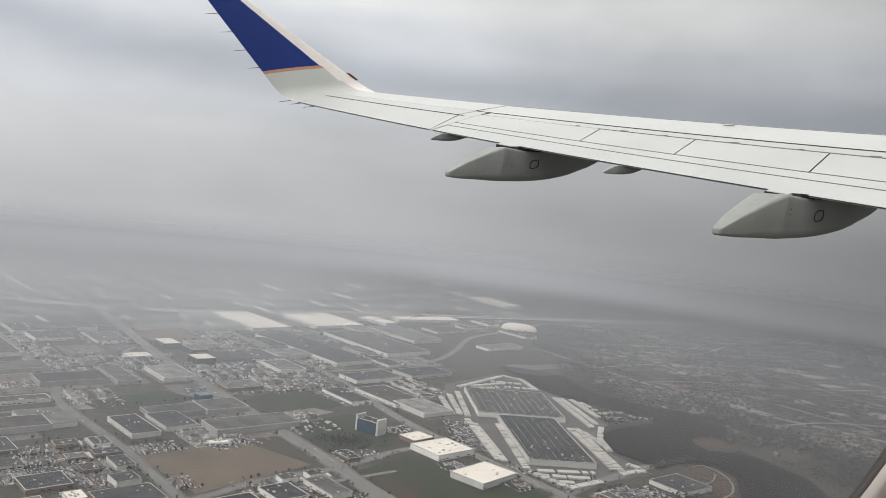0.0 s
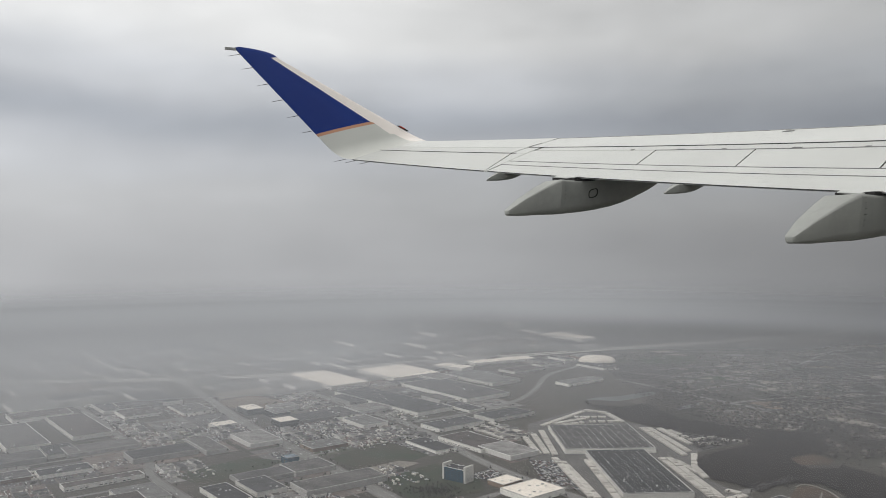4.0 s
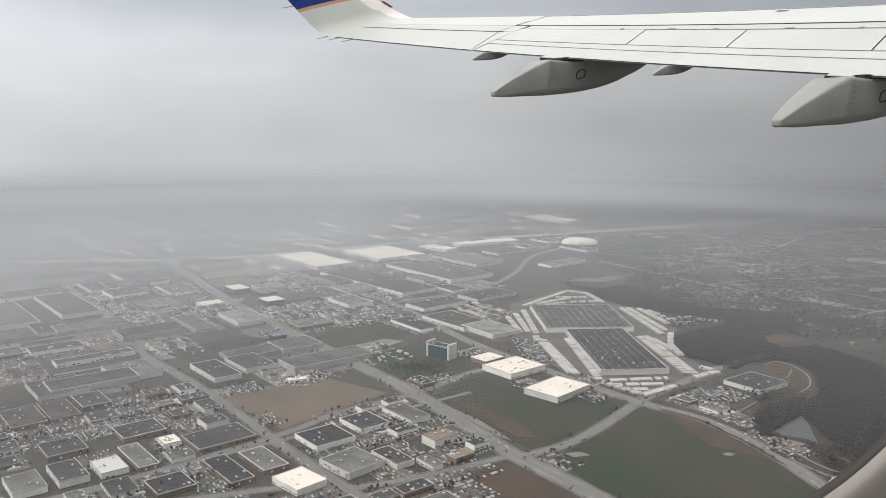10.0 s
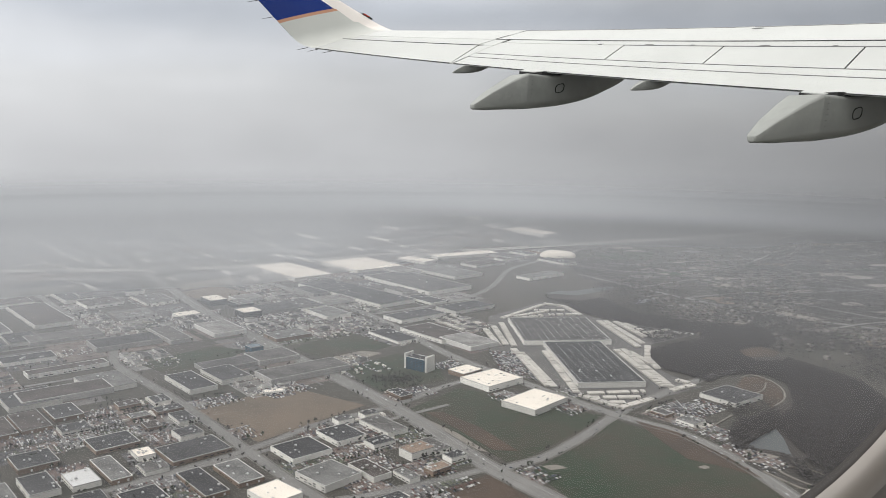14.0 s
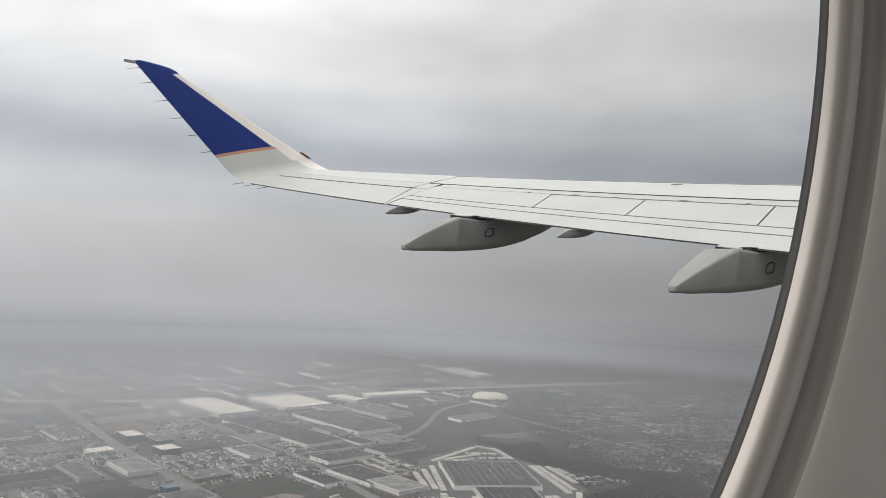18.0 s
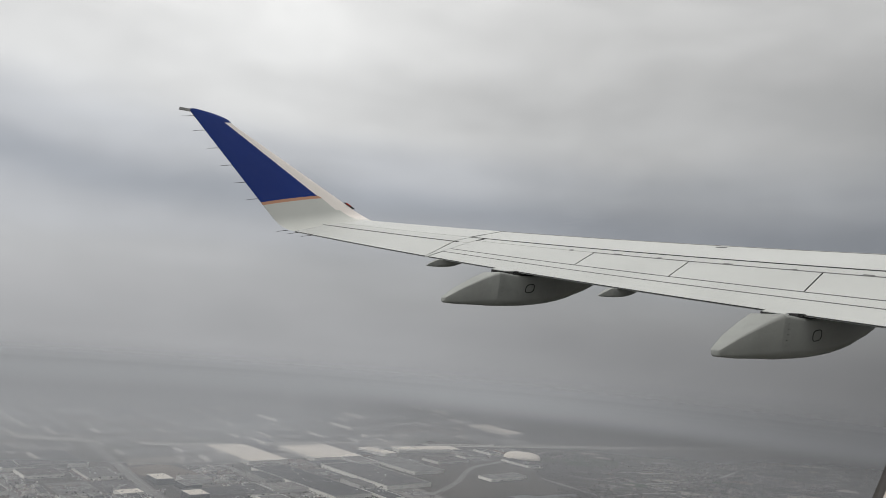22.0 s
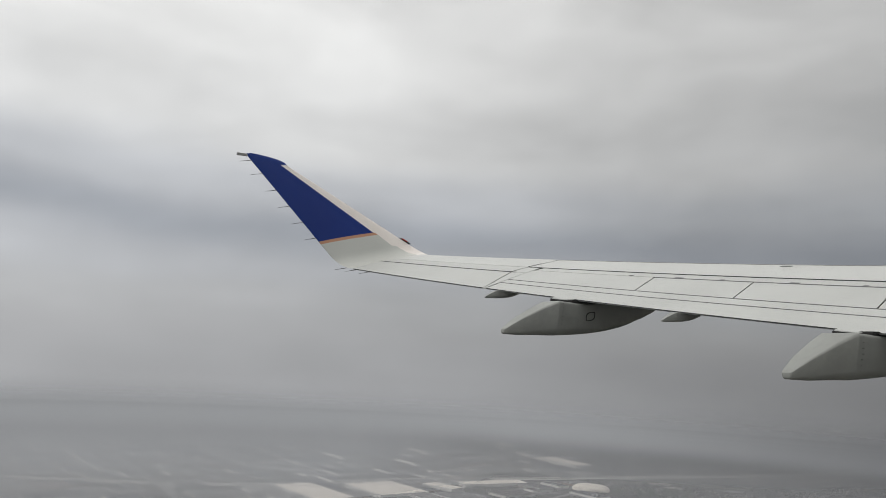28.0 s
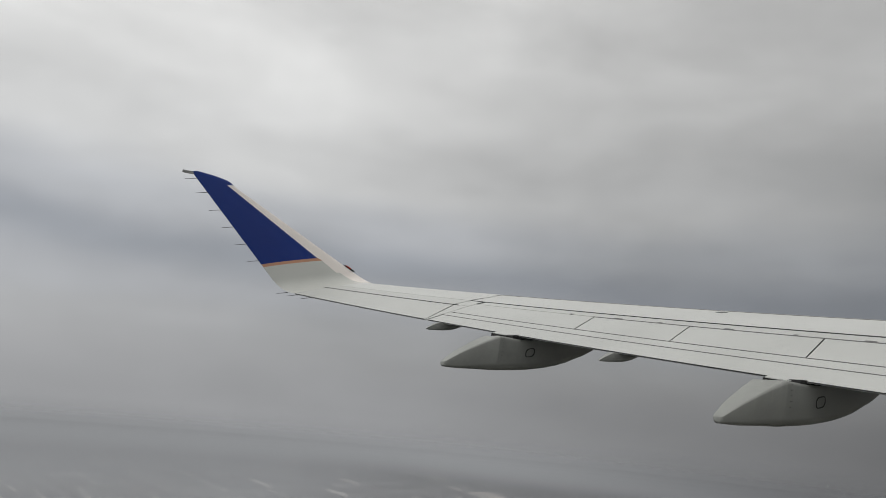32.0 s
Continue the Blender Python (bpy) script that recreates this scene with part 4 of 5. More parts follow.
def town(c):
    """Whether the plan point lies in the built-up west, not in the wooded east."""
    edge = 345 - (c.y - 1920) * 0.25 if c.y < 3040 else 530 + (c.y - 3200) * 0.12
    return c.x < max(edge, 130)


def turned(geo, L, W, h0, h1, p, a):
    up = rise(p[0], p[1])
    geo.prism(rect(p, L, W, a), (up - 9.0 if up else 0.0) + h0, up + h1)


LOTS = Geo()
cells = []
for dp, dq, r0, r1 in ((58, 52, 690, 1500), (148, 106, 1500, 3200), (165, 112, 3200, 4700)):
    for p0 in range(-6000, 800, dp):
        for q0 in range(-4200, 4200, dq):
            c = plan(p0 + rnd.uniform(-0.08, 0.08) * dp, q0 + rnd.uniform(-0.08, 0.08) * dq)
            if r0 < c.length < r1 and -0.66 < math.atan2(c.x, c.y) < 0.80 and town(c):
                cells.append((c.length, c, dp, dq))
cells.sort(key=lambda k: k[0])
n_small = n_large = 0
for num, (r, c, dp, dq) in enumerate(cells):
    if not clear(c, 6 if r < 1500 else 14):
        continue
    gap = road_gap(c)
    LOTS.prism(rect(c, dp * 0.98, dq * 0.97, GRID_A), 0, 0.05 + 0.0013 * (num % 30), True)
    if r < 2900:                # patched asphalt, drives and stacked goods in each yard
        for n in range(6 if r < 1500 else 12):
            q = c + E1 * rnd.uniform(-.46, .46) * dp + E2 * rnd.uniform(-.46, .46) * dq
            w = rnd.uniform(4, 9), rnd.uniform(14, 0.5 * dq)
            if road_gap(q) > 12:
                LOTS.prism(rect(q, *(w if n % 2 else w[::-1]), GRID_A), 0, 0.10 + 0.004 * n)
    a = GRID_A + (math.pi / 2 if rnd.random() < 0.5 else 0)
    kinds = SMALL if r < 1500 else LARGE
    fit = [i for i, (L, W, o) in enumerate(kinds) if (W if a == GRID_A else L) / 2 < gap + 3 and max(L, W) < (dq if a != GRID_A else dp) * 1.02 and not any(inside(q, b) for b in BLOCKED for q in rect(c, L, W, a))]
    if r < 1500 and rnd.random() < 0.84 and fit and n_small < 285:
        i = rnd.choice(fit)
        if i == len(SMALL) - 1 and rnd.random() < 0.7:
            i = fit[0]
        put_hall(SMALL, i, c, a)
        n_small += 1
    elif 1500 <= r < 2700 and rnd.random() < 0.42:
        for k in range(12):         # a block of small units with yards between them
            q = c + E1 * ((k % 4 - 1.5) * dp * 0.24 + rnd.uniform(-3, 3)) + E2 * ((k // 4 - 1) * dq * 0.31 + rnd.uniform(-3, 3))
            if rnd.random() < 0.75 and road_gap(q) > 14 and not any(inside(q, b) for b in BLOCKED):
                L, W, h = rnd.uniform(14, 32), rnd.uniform(12, 24), rnd.uniform(4, 8)
                turned(FARWALL, L, W, 0, h, q, a)
                turned(FARROOF, L - 1.4, W - 1.4, h - 0.4, h + 0.25, q, a)
            for n in range(14):
                s = q + E1 * rnd.uniform(-16, 16) + E2 * rnd.choice((-15, -11, 11, 15))
                if road_gap(s) > 1:
                    car(s, GRID_A)
            for n in range(2):
                s = q + E1 * rnd.uniform(-18, 18) + E2 * rnd.uniform(-17, 17)
                if road_gap(s) > 4:
                    turned(CRATES, rnd.uniform(5, 13), 2.6, 0.1, rnd.uniform(2.6, 4.0), s, GRID_A + rnd.choice((0, math.pi / 2)))
        i = None
    elif 1500 <= r < 3600 and rnd.random() < 0.86 and fit and n_large < 290:
        i = rnd.choice(fit)
        put_hall(LARGE, i, c, a)
        n_large += 1
    elif r >= 1500 and rnd.random() < (0.75 if r < 3200 else 0.92):
        L, W, h = rnd.uniform(80, 180), rnd.uniform(50, 90), rnd.uniform(8, 12)
        turned(FARWALL, L, W, 0, h, c, a)
        turned(FARROOF, L - 5.0, W - 5.0, h - 0.4, h + 0.25, c, a)
        i = None
    else:
        i = -1
    if r > 3300:
        continue
    ax, ay = (E1, E2) if a == GRID_A else (E2, E1)
    if i is not None and i >= 0:
        L, W = kinds[i][0], kinds[i][1]
        for k in range(rnd.randint(10, 28) if r < 1500 else rnd.randint(50, 130)):
            q = c + ax * (rnd.uniform(-.5, .5) * L) + ay * rnd.choice((-1, 1)) * (W / 2 + rnd.choice((4.5, 10.5) if r < 1500 else (5, 11, 17, 23)))
            if road_gap(q) > 1:
                car(q, GRID_A + math.pi / 2 * (a == GRID_A))
        for k in range(rnd.randint(1, 7) if r < 1500 else rnd.randint(5, 16)):
            q = c + ax * rnd.choice((-1, 1)) * (L / 2 + rnd.uniform(5, 9 if r < 1500 else 16)) + ay * rnd.uniform(-.5, .5) * W
            if road_gap(q) > 4:
                turned(CRATES, rnd.uniform(6, 14), 2.6, 0.1, rnd.uniform(2.6, 4.0), q, GRID_A + rnd.choice((0, math.pi / 2)))
    elif i == -1:       # an open lot, rows of parked cars
        for row in range(-3, 4):
            for col in range(-9, 10):
                if rnd.random() < 0.55:
                    q = c + E1 * (row * 8.5 + rnd.uniform(-.4, .4)) + E2 * (col * 3.1 + rnd.uniform(-.3, .3))
                    if road_gap(q) > 2:
                        car(q, GRID_A)
    for k in range(rnd.randint(3, 12)):
        q = c + E1 * rnd.choice((-.49, .49)) * dp + E2 * rnd.uniform(-.5, .5) * dq
        if road_gap(q) > 2:
            tree(q, rnd.uniform(5, 10), TREES if rnd.random() < 0.5 else EVERGREENS, 4)
single("lot", LOTS, M_LOTS, "patchwork of grey and brown asphalt yards round the halls", "parking lot", "", "structure")
fw = single("distant_halls", FARWALL, M_FARWALL, "rows of pale-walled halls fading in the haze", "buildings", "", "stuff")
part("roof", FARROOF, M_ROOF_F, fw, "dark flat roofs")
single("crates", CRATES, M_TRAILER, "white containers and parked trucks in the yards", "containers", "", "stuff")

# lots full of cars
for poly in ([(-335, 1500), (-262, 1562), (-196, 1500), (-262, 1440)], [(152, 1776), (222, 1776), (254, 1546), (166, 1603)], [(-528, 2048), (-400, 2224), (-224, 2080), (-344, 1888)],
             [(456, 1408), (512, 1448), (552, 1392), (480, 1336)], [(16, 1664), (64, 1712), (96, 1664), (48, 1624)], [(-672, 2080), (-544, 2208), (-528, 2000), (-640, 1888)]):
    xs, ys = [p[0] for p in poly], [p[1] for p in poly]
    c = Vector((sum(xs) / len(xs), sum(ys) / len(ys)))
    for i in range(-22, 23):
        for j in range(-48, 49):
            q = c + E1 * (i * 7.6 + (1.0 if i % 2 else 0)) + E2 * (j * 2.9)
            if rnd.random() < 0.72 and inside(q, poly) and road_gap(q) > 2:
                car(q, GRID_A)
for w, line in ROAD_LINES[:6]:          # traffic
    for k in range(0, len(line) - 1):
        for n in range(2):
            if rnd.random() < (0.3 if w < 40 else 0.5):
                d = Vector(line[k + 1]) - Vector(line[k])
                s = rnd.choice((-1, 1))
                q = Vector(line[k]) + d * rnd.random() + Vector((-d.y, d.x)).normalized() * s * w * 0.25
                if 690 < q.length < 4300:
                    car((q.x, q.y), math.atan2(d.y, d.x))
single("parked_cars", CARS, M_CARS, "many small parked cars of all colours on the lots", "cars", "", "stuff")

# trailers round the depot, each with its box, wheels and landing legs
trailer = thing("trailer", "white box trailer parked at the freight depot", "trailer", None, "trailers at the depot")
part("box", Geo().box(-7, 7, -1.3, 1.3, 1.1, 4.1, True), M_TRAILER, trailer)
part("wheel_set", Geo().box(-6.2, -3.6, -1.25, 1.25, 0, 1.05), M_DARK, trailer)
ROWS = [
    ((222, 1760), (256, 1507), 1, 1), ((208, 1789), (245, 1514), 1, 1), ((276, 1769), (293, 1472), 1, 1), ((158, 1983), (178, 1819), 1, 1),
    ((182, 2007), (196, 1819), 1, 1), ((205, 2045), (213, 1808), 1, 1), ((214, 2103), (346, 2276), 1, 1), ((352, 2292), (406, 2253), 1, 1),
    ((405, 2245), (428, 2137), 1, 1), ((249, 2123), (349, 2193), 1, 1), ((312, 2201), (397, 2201), 1, 1), ((342, 2144), (419, 2151), 1, 1),
    ((269, 2110), (326, 2137), 1, 1), ((462, 2070), (498, 1808), 1, 1), ((479, 2070), (516, 1839), 1, 1), ((503, 2070), (539, 1903), 1, 1),
    ((523, 2045), (559, 1936), 1, 1), ((558, 1914), (618, 1914), 1, 1), ((623, 1948), (672, 1931), 1, 1), ((561, 1954), (618, 1983), 1, 1),
    ((439, 1789), (468, 1514), 1, 1), ((456, 1789), (483, 1507), 1, 1), ((465, 1769), (490, 1670), 1, 1), ((520, 1819), (491, 1714), 1, 1),
    ((492, 1714), (492, 1636), 1, 1), ((296, 1465), (357, 1389), 1, 1), ((314, 1472), (432, 1486), 1, 1), ((317, 1446), (412, 1452), 1, 1),
    ((356, 1392), (431, 1446), 1, 1), ((330, 1420), (373, 1420), 1, 1), ((476, 1493), (533, 1528), 1, 1), ((507, 1557), (529, 1535), 1, 1),
    ((32, 2083), (119, 1948), 1, 1), ((57, 2110), (135, 1983), 1, 1), ((23, 2032), (102, 1903), 1, 1), ((81, 2137), (152, 2032), 1, 1),
]
first = True
BACKROW, n_tr = Geo(), 0
for (x0, y0), (x1, y1), along, n in ROWS:
    a, b = Vector((x0, y0)), Vector((x1, y1))
    d = (b - a).normalized()
    for k in range(int((b - a).length / 3.5)):
        if rnd.random() < 0.18:
            continue
        for s in range(n):
            p = a + d * (k * 3.5) + Vector((-d.y, d.x)) * (s * 15.5 - 7.5 * (n - 1))
            m = Matrix.Translation((p.x, p.y, 0.05)) @ Matrix.Rotation(math.atan2(d.y, d.x) + math.pi / 2 + 0.25 * (1 - along), 4, "Z")
            n_tr += 1
            if s or n_tr > 285:
                BACKROW.add([m @ Vector((x, y, z)) for z in (1.1, 4.1) for x, y in ((-7, -1.3), (7, -1.3), (7, 1.3), (-7, 1.3))],
                            [(4, 5, 6, 7), (0, 1, 5, 4), (1, 2, 6, 5), (2, 3, 7, 6), (3, 0, 4, 7)])
                BACKROW.add([m @ Vector((x, y, z)) for z in (0, 1.1) for x, y in ((-6.2, -1.2), (-3.6, -1.2), (-3.6, 1.2), (-6.2, 1.2))],
                            [(4, 5, 6, 7), (0, 1, 5, 4), (1, 2, 6, 5), (2, 3, 7, 6), (3, 0, 4, 7)])
            elif first:
                trailer.matrix_world, first = m, False
            else:
                copy_thing(trailer, m)
single("parked_trailers", BACKROW, M_TRAILER, "second row of white trailers at the freight depot", "trailers", "", "stuff")
single("depot_yard", Geo().prism(DEPOT, 0, 0.1), M_LOT,
       "grey asphalt yard of the freight depot", "yard", "", "structure")

# regular rows of vents on the two depot roofs
for c, L, W, deg in (((333, 1955), 240, 205, -87), ((357, 1670), 314, 134, -86)):
    vents = single("roof_vents", Geo(), M_UNIT, "rows of small pale vents on the depot roof", "vents", "", "stuff")
    g, m = Geo(), place(c, math.radians(deg))
    for i in range(int(L / 13)):
        for j in range(int(W / 17)):
            if rnd.random() < 0.7:
                p = m @ Vector((-L / 2 + 8 + i * 13 + rnd.uniform(-1, 1), -W / 2 + 9 + j * 17 + rnd.uniform(-1, 1), 0))
                turned(g, rnd.uniform(1.6, 3.6), rnd.uniform(1.4, 2.2), 10.7, 11.8, (p.x, p.y), math.radians(deg))
    vents.data = g.mesh("roof_vents")
    vents.data.materials.append(M_UNIT)
# winding lanes, clearings and pale lots in the wooded east
for k, pts in enumerate(([(700, 2560), (900, 2700), (1150, 2760), (1500, 2900)], [(800, 2400), (1000, 2480), (1250, 2500), (1700, 2620)], [(880, 2900), (1000, 2620), (1120, 2300), (1300, 2050)],
                         [(1180, 3050), (1320, 2740), (1480, 2440), (1600, 2200)], [(700, 3000), (1000, 3100), (1400, 3200), (1900, 3300)], [(1000, 1980), (1200, 2080), (1500, 2120), (1900, 2260)],
                         [(560, 3000), (760, 2860), (1000, 2900), (1250, 3080), (1500, 3400)], [(1500, 3100), (1750, 2800), (1900, 2500)])):
    single("lane", ribbon(curve(pts), 9, 0.2 + 0.004 * k), M_WALK, "narrow pale lane between houses and bare trees", "road", "", "structure")
for k in range(130):
    y = rnd.uniform(1750, 4000)
    x = rnd.uniform(760, 760 + (y - 1000) * 0.7)
    if inside((x, y), WOODS) or math.hypot(x, y) > 4450:
        continue
    s = rnd.uniform(16, 55)
    single("clearing", Geo().prism([(x + s * rnd.uniform(.6, 1.5) * math.cos(b * 1.05), y + s * rnd.uniform(.4, 1.0) * math.sin(b * 1.05)) for b in range(6)], 0, 0.6 + 0.001 * k, True),
           rnd.choice((M_GRAVEL, M_GRASS, M_BROWN, M_LOT, M_GRAVEL)), "open plot of grass, soil or gravel among bare trees", "field", "", "structure")

# houses among the trees to the east
house = thing("house", "small pitched-roof house among bare trees", "house", None, "houses among the trees")
part("wall", Geo().box(-6.5, 6.5, -4.5, 4.5, 0, 5.4), M_SIDING, house)
hr = Geo().add([(-7, -5.2, 5.3), (7, -5.2, 5.3), (7, 5.2, 5.3), (-7, 5.2, 5.3), (-7, 0, 8.6), (7, 0, 8.6)], [(0, 1, 5, 4), (2, 3, 4, 5), (1, 2, 5), (3, 0, 4)])
part("roof", hr, M_SHINGLE, house)
part("chimney", Geo().box(2.5, 3.4, -0.6, 0.4, 6, 9.6), M_WALL_B, house)
first = True
made = 0
for k in range(4000):
    y = rnd.uniform(1700, 4300)
    x = rnd.uniform(670, 670 + (y - 800) * 0.75)
    if made >= 295:
        break
    if math.hypot(x, y) > 4450 or inside((x, y), WOODS) or road_gap((x, y)) < 14:
        continue
    if math.sin(x * 0.007 + 1) + math.sin(y * 0.006 + x * 0.003) < 0.1:
        continue
    m = place((round(x / 24) * 24 + rnd.uniform(-3, 3), round(y / 40) * 40 + rnd.uniform(-5, 5)), rnd.choice((0.3, 0.3 + math.pi / 2)))
    if first:
        house.matrix_world, first = m, False
    else:
        copy_thing(house, m)
    made += 1

# more houses, too far off to tell apart, in loose rows between the trees
HOMES, HOMEWALL = Geo(), Geo()
for k in range(7000):
    y = rnd.uniform(1750, 4400)
    x = rnd.uniform(660, 660 + (y - 700) * 0.78)
    if math.hypot(x, y) > 4450 or inside((x, y), WOODS) or noise.noise(Vector((x * 0.0036, y * 0.003, 5.1))) < rnd.uniform(-0.1, 0.35):
        continue
    x, y = round(x / 26) * 26 + rnd.uniform(-4, 4), round(y / 44) * 44 + rnd.uniform(-5, 5)
    if road_gap((x, y)) < 8:
        continue
    a, L, W, h = 0.3 + math.pi / 2 * (rnd.random() < 0.5), rnd.uniform(9, 16), rnd.uniform(7, 10), rnd.uniform(3.5, 5.5)
    m = place((x, y), a)
    turned(HOMEWALL, L, W, 0, h, (x, y), a)
    HOMES.add([(-L / 2 - .4, -W / 2 - .4, h), (L / 2 + .4, -W / 2 - .4, h), (L / 2 + .4, W / 2 + .4, h), (-L / 2 - .4, W / 2 + .4, h), (-L / 2, 0, h + 3), (L / 2, 0, h + 3)],
              [(0, 1, 5, 4), (2, 3, 4, 5), (1, 2, 5), (3, 0, 4)], m)
homes = single("distant_houses", HOMEWALL, M_SIDING, "small pale houses among bare trees in the haze", "houses", "", "stuff")
part("roof", HOMES, M_HOMES, homes, "grey and brown pitched roofs")
PONDS = [[(370, 2440), (480, 2520), (620, 2600), (620, 2510), (470, 2410)], [(605, 2320), (715, 2420), (715, 2370), (615, 2290)], [(508, 1214), (591, 1293), (586, 1253), (565, 1174), (554, 1194)]]
# woods: thousands of bare trees
nrs = np.random.default_rng(11)
OCT = np.array([(-1, 0, 0), (1, 0, 0), (0, -1, 0), (0, 1, 0), (0, 0, 1), (0, 0, -1)], float)


def forest(geo, x, y, h, clumps, spread=0.22):
    """Many trees at once: each a slim trunk and a broken crown of small clumps."""
    n = len(x)
    z = 130.0 * (np.maximum(0.0, np.hypot(x, y) - 3500.0) / 1400.0) ** 2
    w = h * 0.03
    for k in range(clumps + 1):
        if k == clumps:
            v = np.stack([np.stack([x - w, y - w, z], 1), np.stack([x + w, y - w, z], 1), np.stack([x, y + w, z], 1), np.stack([x, y, z + h * 0.6], 1)], 1)
            faces = np.array([(0, 1, 3), (1, 2, 3), (2, 0, 3)])
        else:
            a, rr, s = nrs.uniform(0, math.tau, n), h * nrs.uniform(0.04, spread, n), h * nrs.uniform(0.12, 0.22, n)
            c = np.stack([x + rr * np.cos(a), y + rr * np.sin(a), z + h * nrs.uniform(0.61, 0.69, n)], 1)
            v = c[:, None, :] + OCT[None] * (1.5, 1.5, 0.45) * nrs.uniform(0.7, 1.25, (n, 6, 1)) * s[:, None, None] + nrs.uniform(-0.25, 0.25, (n, 6, 3)) * s[:, None, None]
            faces = np.array(OCT_F)
        b = len(geo.v)
        geo.v += [tuple(p) for p in v.reshape(-1, 3).tolist()]
        geo.f += [tuple(p) for p in (faces[None] + b + (np.arange(n) * v.shape[1])[:, None, None]).reshape(-1, 3).tolist()]


def among(x, y, poly):
    c = np.zeros(len(x), bool)
    for (x0, y0), (x1, y1) in zip(poly, poly[1:] + poly[:1]):
        if y0 != y1:
            c ^= ((y0 > y) != (y1 > y)) & (x < (x1 - x0) * (y - y0) / (y1 - y0) + x0)
    return c


WOODLAND = Geo()
x, y = nrs.uniform(370, 1150, 115000), nrs.uniform(880, 2750, 115000)
keep = among(x, y, WOODS)
for b in BLOCKED[:-1] + PONDS:
    for dy in (0, 20, 40):
        keep &= ~among(x, y + dy, b)
for b in PONDS:
    for dy in (60, 80):
        keep &= ~among(x, y + dy, b)
x, y = x[keep], y[keep]
forest(WOODLAND, x, y, nrs.uniform(6.0, 8.0, len(x)), 2, 0.42)
px, py, ph = [], [], []
for k in range(60000):
    y = rnd.uniform(1000, 4800)
    x = rnd.uniform(540, 540 + max(y - 480, 100) * 0.8)
    if math.hypot(x, y) > 4550 or noise.noise(Vector((x * 0.0042, y * 0.003, 1.7))) + 0.5 * noise.noise(Vector((x * 0.013, y * 0.009, 4.2))) < rnd.uniform(-0.30, 0.10):
        continue
    if inside((x, y), WOODS) or road_gap((x, y)) < 5 or -30 < 3402 + (x - 275) * 0.33 - y < 150:
        continue
    px.append(x), py.append(y), ph.append(rnd.uniform(8, 13))
forest(WOODLAND, np.array(px), np.array(py), np.array(ph), 2, 0.3)
single("woodland", WOODLAND, M_TREES, "bare grey-brown winter woods beside the depot and between houses", "trees", "", "stuff", True)
for w, line in ROAD_LINES[:5]:          # trees along the avenues
    for k in range(len(line) - 1):
        for n in range(4):
            d = Vector(line[k + 1]) - Vector(line[k])
            q = Vector(line[k]) + d * rnd.random() + Vector((-d.y, d.x)).normalized() * rnd.choice((-1, 1)) * (w / 2 + rnd.uniform(3, 7))
            if q.length < 3300 and rnd.random() < 0.6:
                tree((q.x, q.y), rnd.uniform(5, 9), EVERGREENS if rnd.random() < 0.4 else TREES, 4)
for k in range(260):                    # dark thicket beside the office tower
    q = (rnd.gauss(-50, 24), rnd.gauss(1558, 22))
    if road_gap(q) > 6 and not any(inside(q, b) for b in BLOCKED[:20]):
        tree(q, rnd.uniform(4, 8), TREES if k % 3 else EVERGREENS, 3)
single("bare_trees", TREES, M_TREES, "bare grey-brown winter trees in woods and along streets", "trees", "", "stuff")
single("evergreens", EVERGREENS, M_EVER, "small dark evergreens between the halls", "trees", "", "stuff")


# ---- the aircraft: x inboard, y forward, z up, from the eye by the cabin window ----
PLANE = pose(0, 0, 480, 0, 0, -63.8)


def chord(u):
    return 1.35 + (11.7 - u) * 0.22


def te(u):
    """Trailing edge at u metres outboard: how far forward, how high."""
    x = u - 3.83
    f = 4 + (11.7 - u) * 0.268
    if u < 3.4:
        f = 4 + 8.3 * 0.268
    return f, 0.30 + 0.092 * x + 0.0031 * x * x


def surf(u, s, drop=0.0):
    """A point on the wing's upper skin: s from 0 at the trailing edge to 1 at the nose."""
    f, z = te(u)
    c = chord(u)
    rise = (0.42 + (11.26 - u) * 0.0727) * s
    nose = -0.35 * max(0.0, s - 0.78) ** 1.7 * c * 2.2
    return (-u, f + s * c, z + rise + 0.012 * math.sin(math.pi * min(s, 1)) * c + nose - drop)


def skin(u0, u1, s0, s1, k=0.0, n=24, m=6, thick=0.012, lift=0.0, k1=None):
    """A panel of the wing's skin with its own edges; k slants its ends."""
    g = Geo()
    k1 = k if k1 is None else k1
    top = []
    for i in range(n + 1):
        row = []
        for j in range(m + 1):
            s = s0 + (s1 - s0) * j / m
            a, b = u0 + k * s, u1 + k1 * s
            row.append(surf(a + (b - a) * i / n, s, -lift))
        top.append(row)
    g.grid(top)
    low = [[(p[0], p[1], p[2] - thick) for p in r] for r in top]
    g.grid([[r[0] for r in top], [r[0] for r in low]])
    g.grid([[r[-1] for r in low], [r[-1] for r in top]])
    g.grid([low[0], top[0]])
    g.grid([top[-1], low[-1]])
    return g


wing = thing("aircraft_wing", "pale grey airliner wing with a blue-tipped winglet", "aircraft wing", PLANE)
# dark inner box, seen only in the joints, and the underside
U0, U1 = 0.13, 11.70


def under(u, s, gap):
    x, y, z = surf(u, s)
    return (x, y, z - gap - 0.115 * chord(u) * math.sin(math.pi * min(1.0, s ** 0.75 * 0.98)) * min(1.0, s * 2.5) ** 1.6 - 0.05 * (s > 0.9))


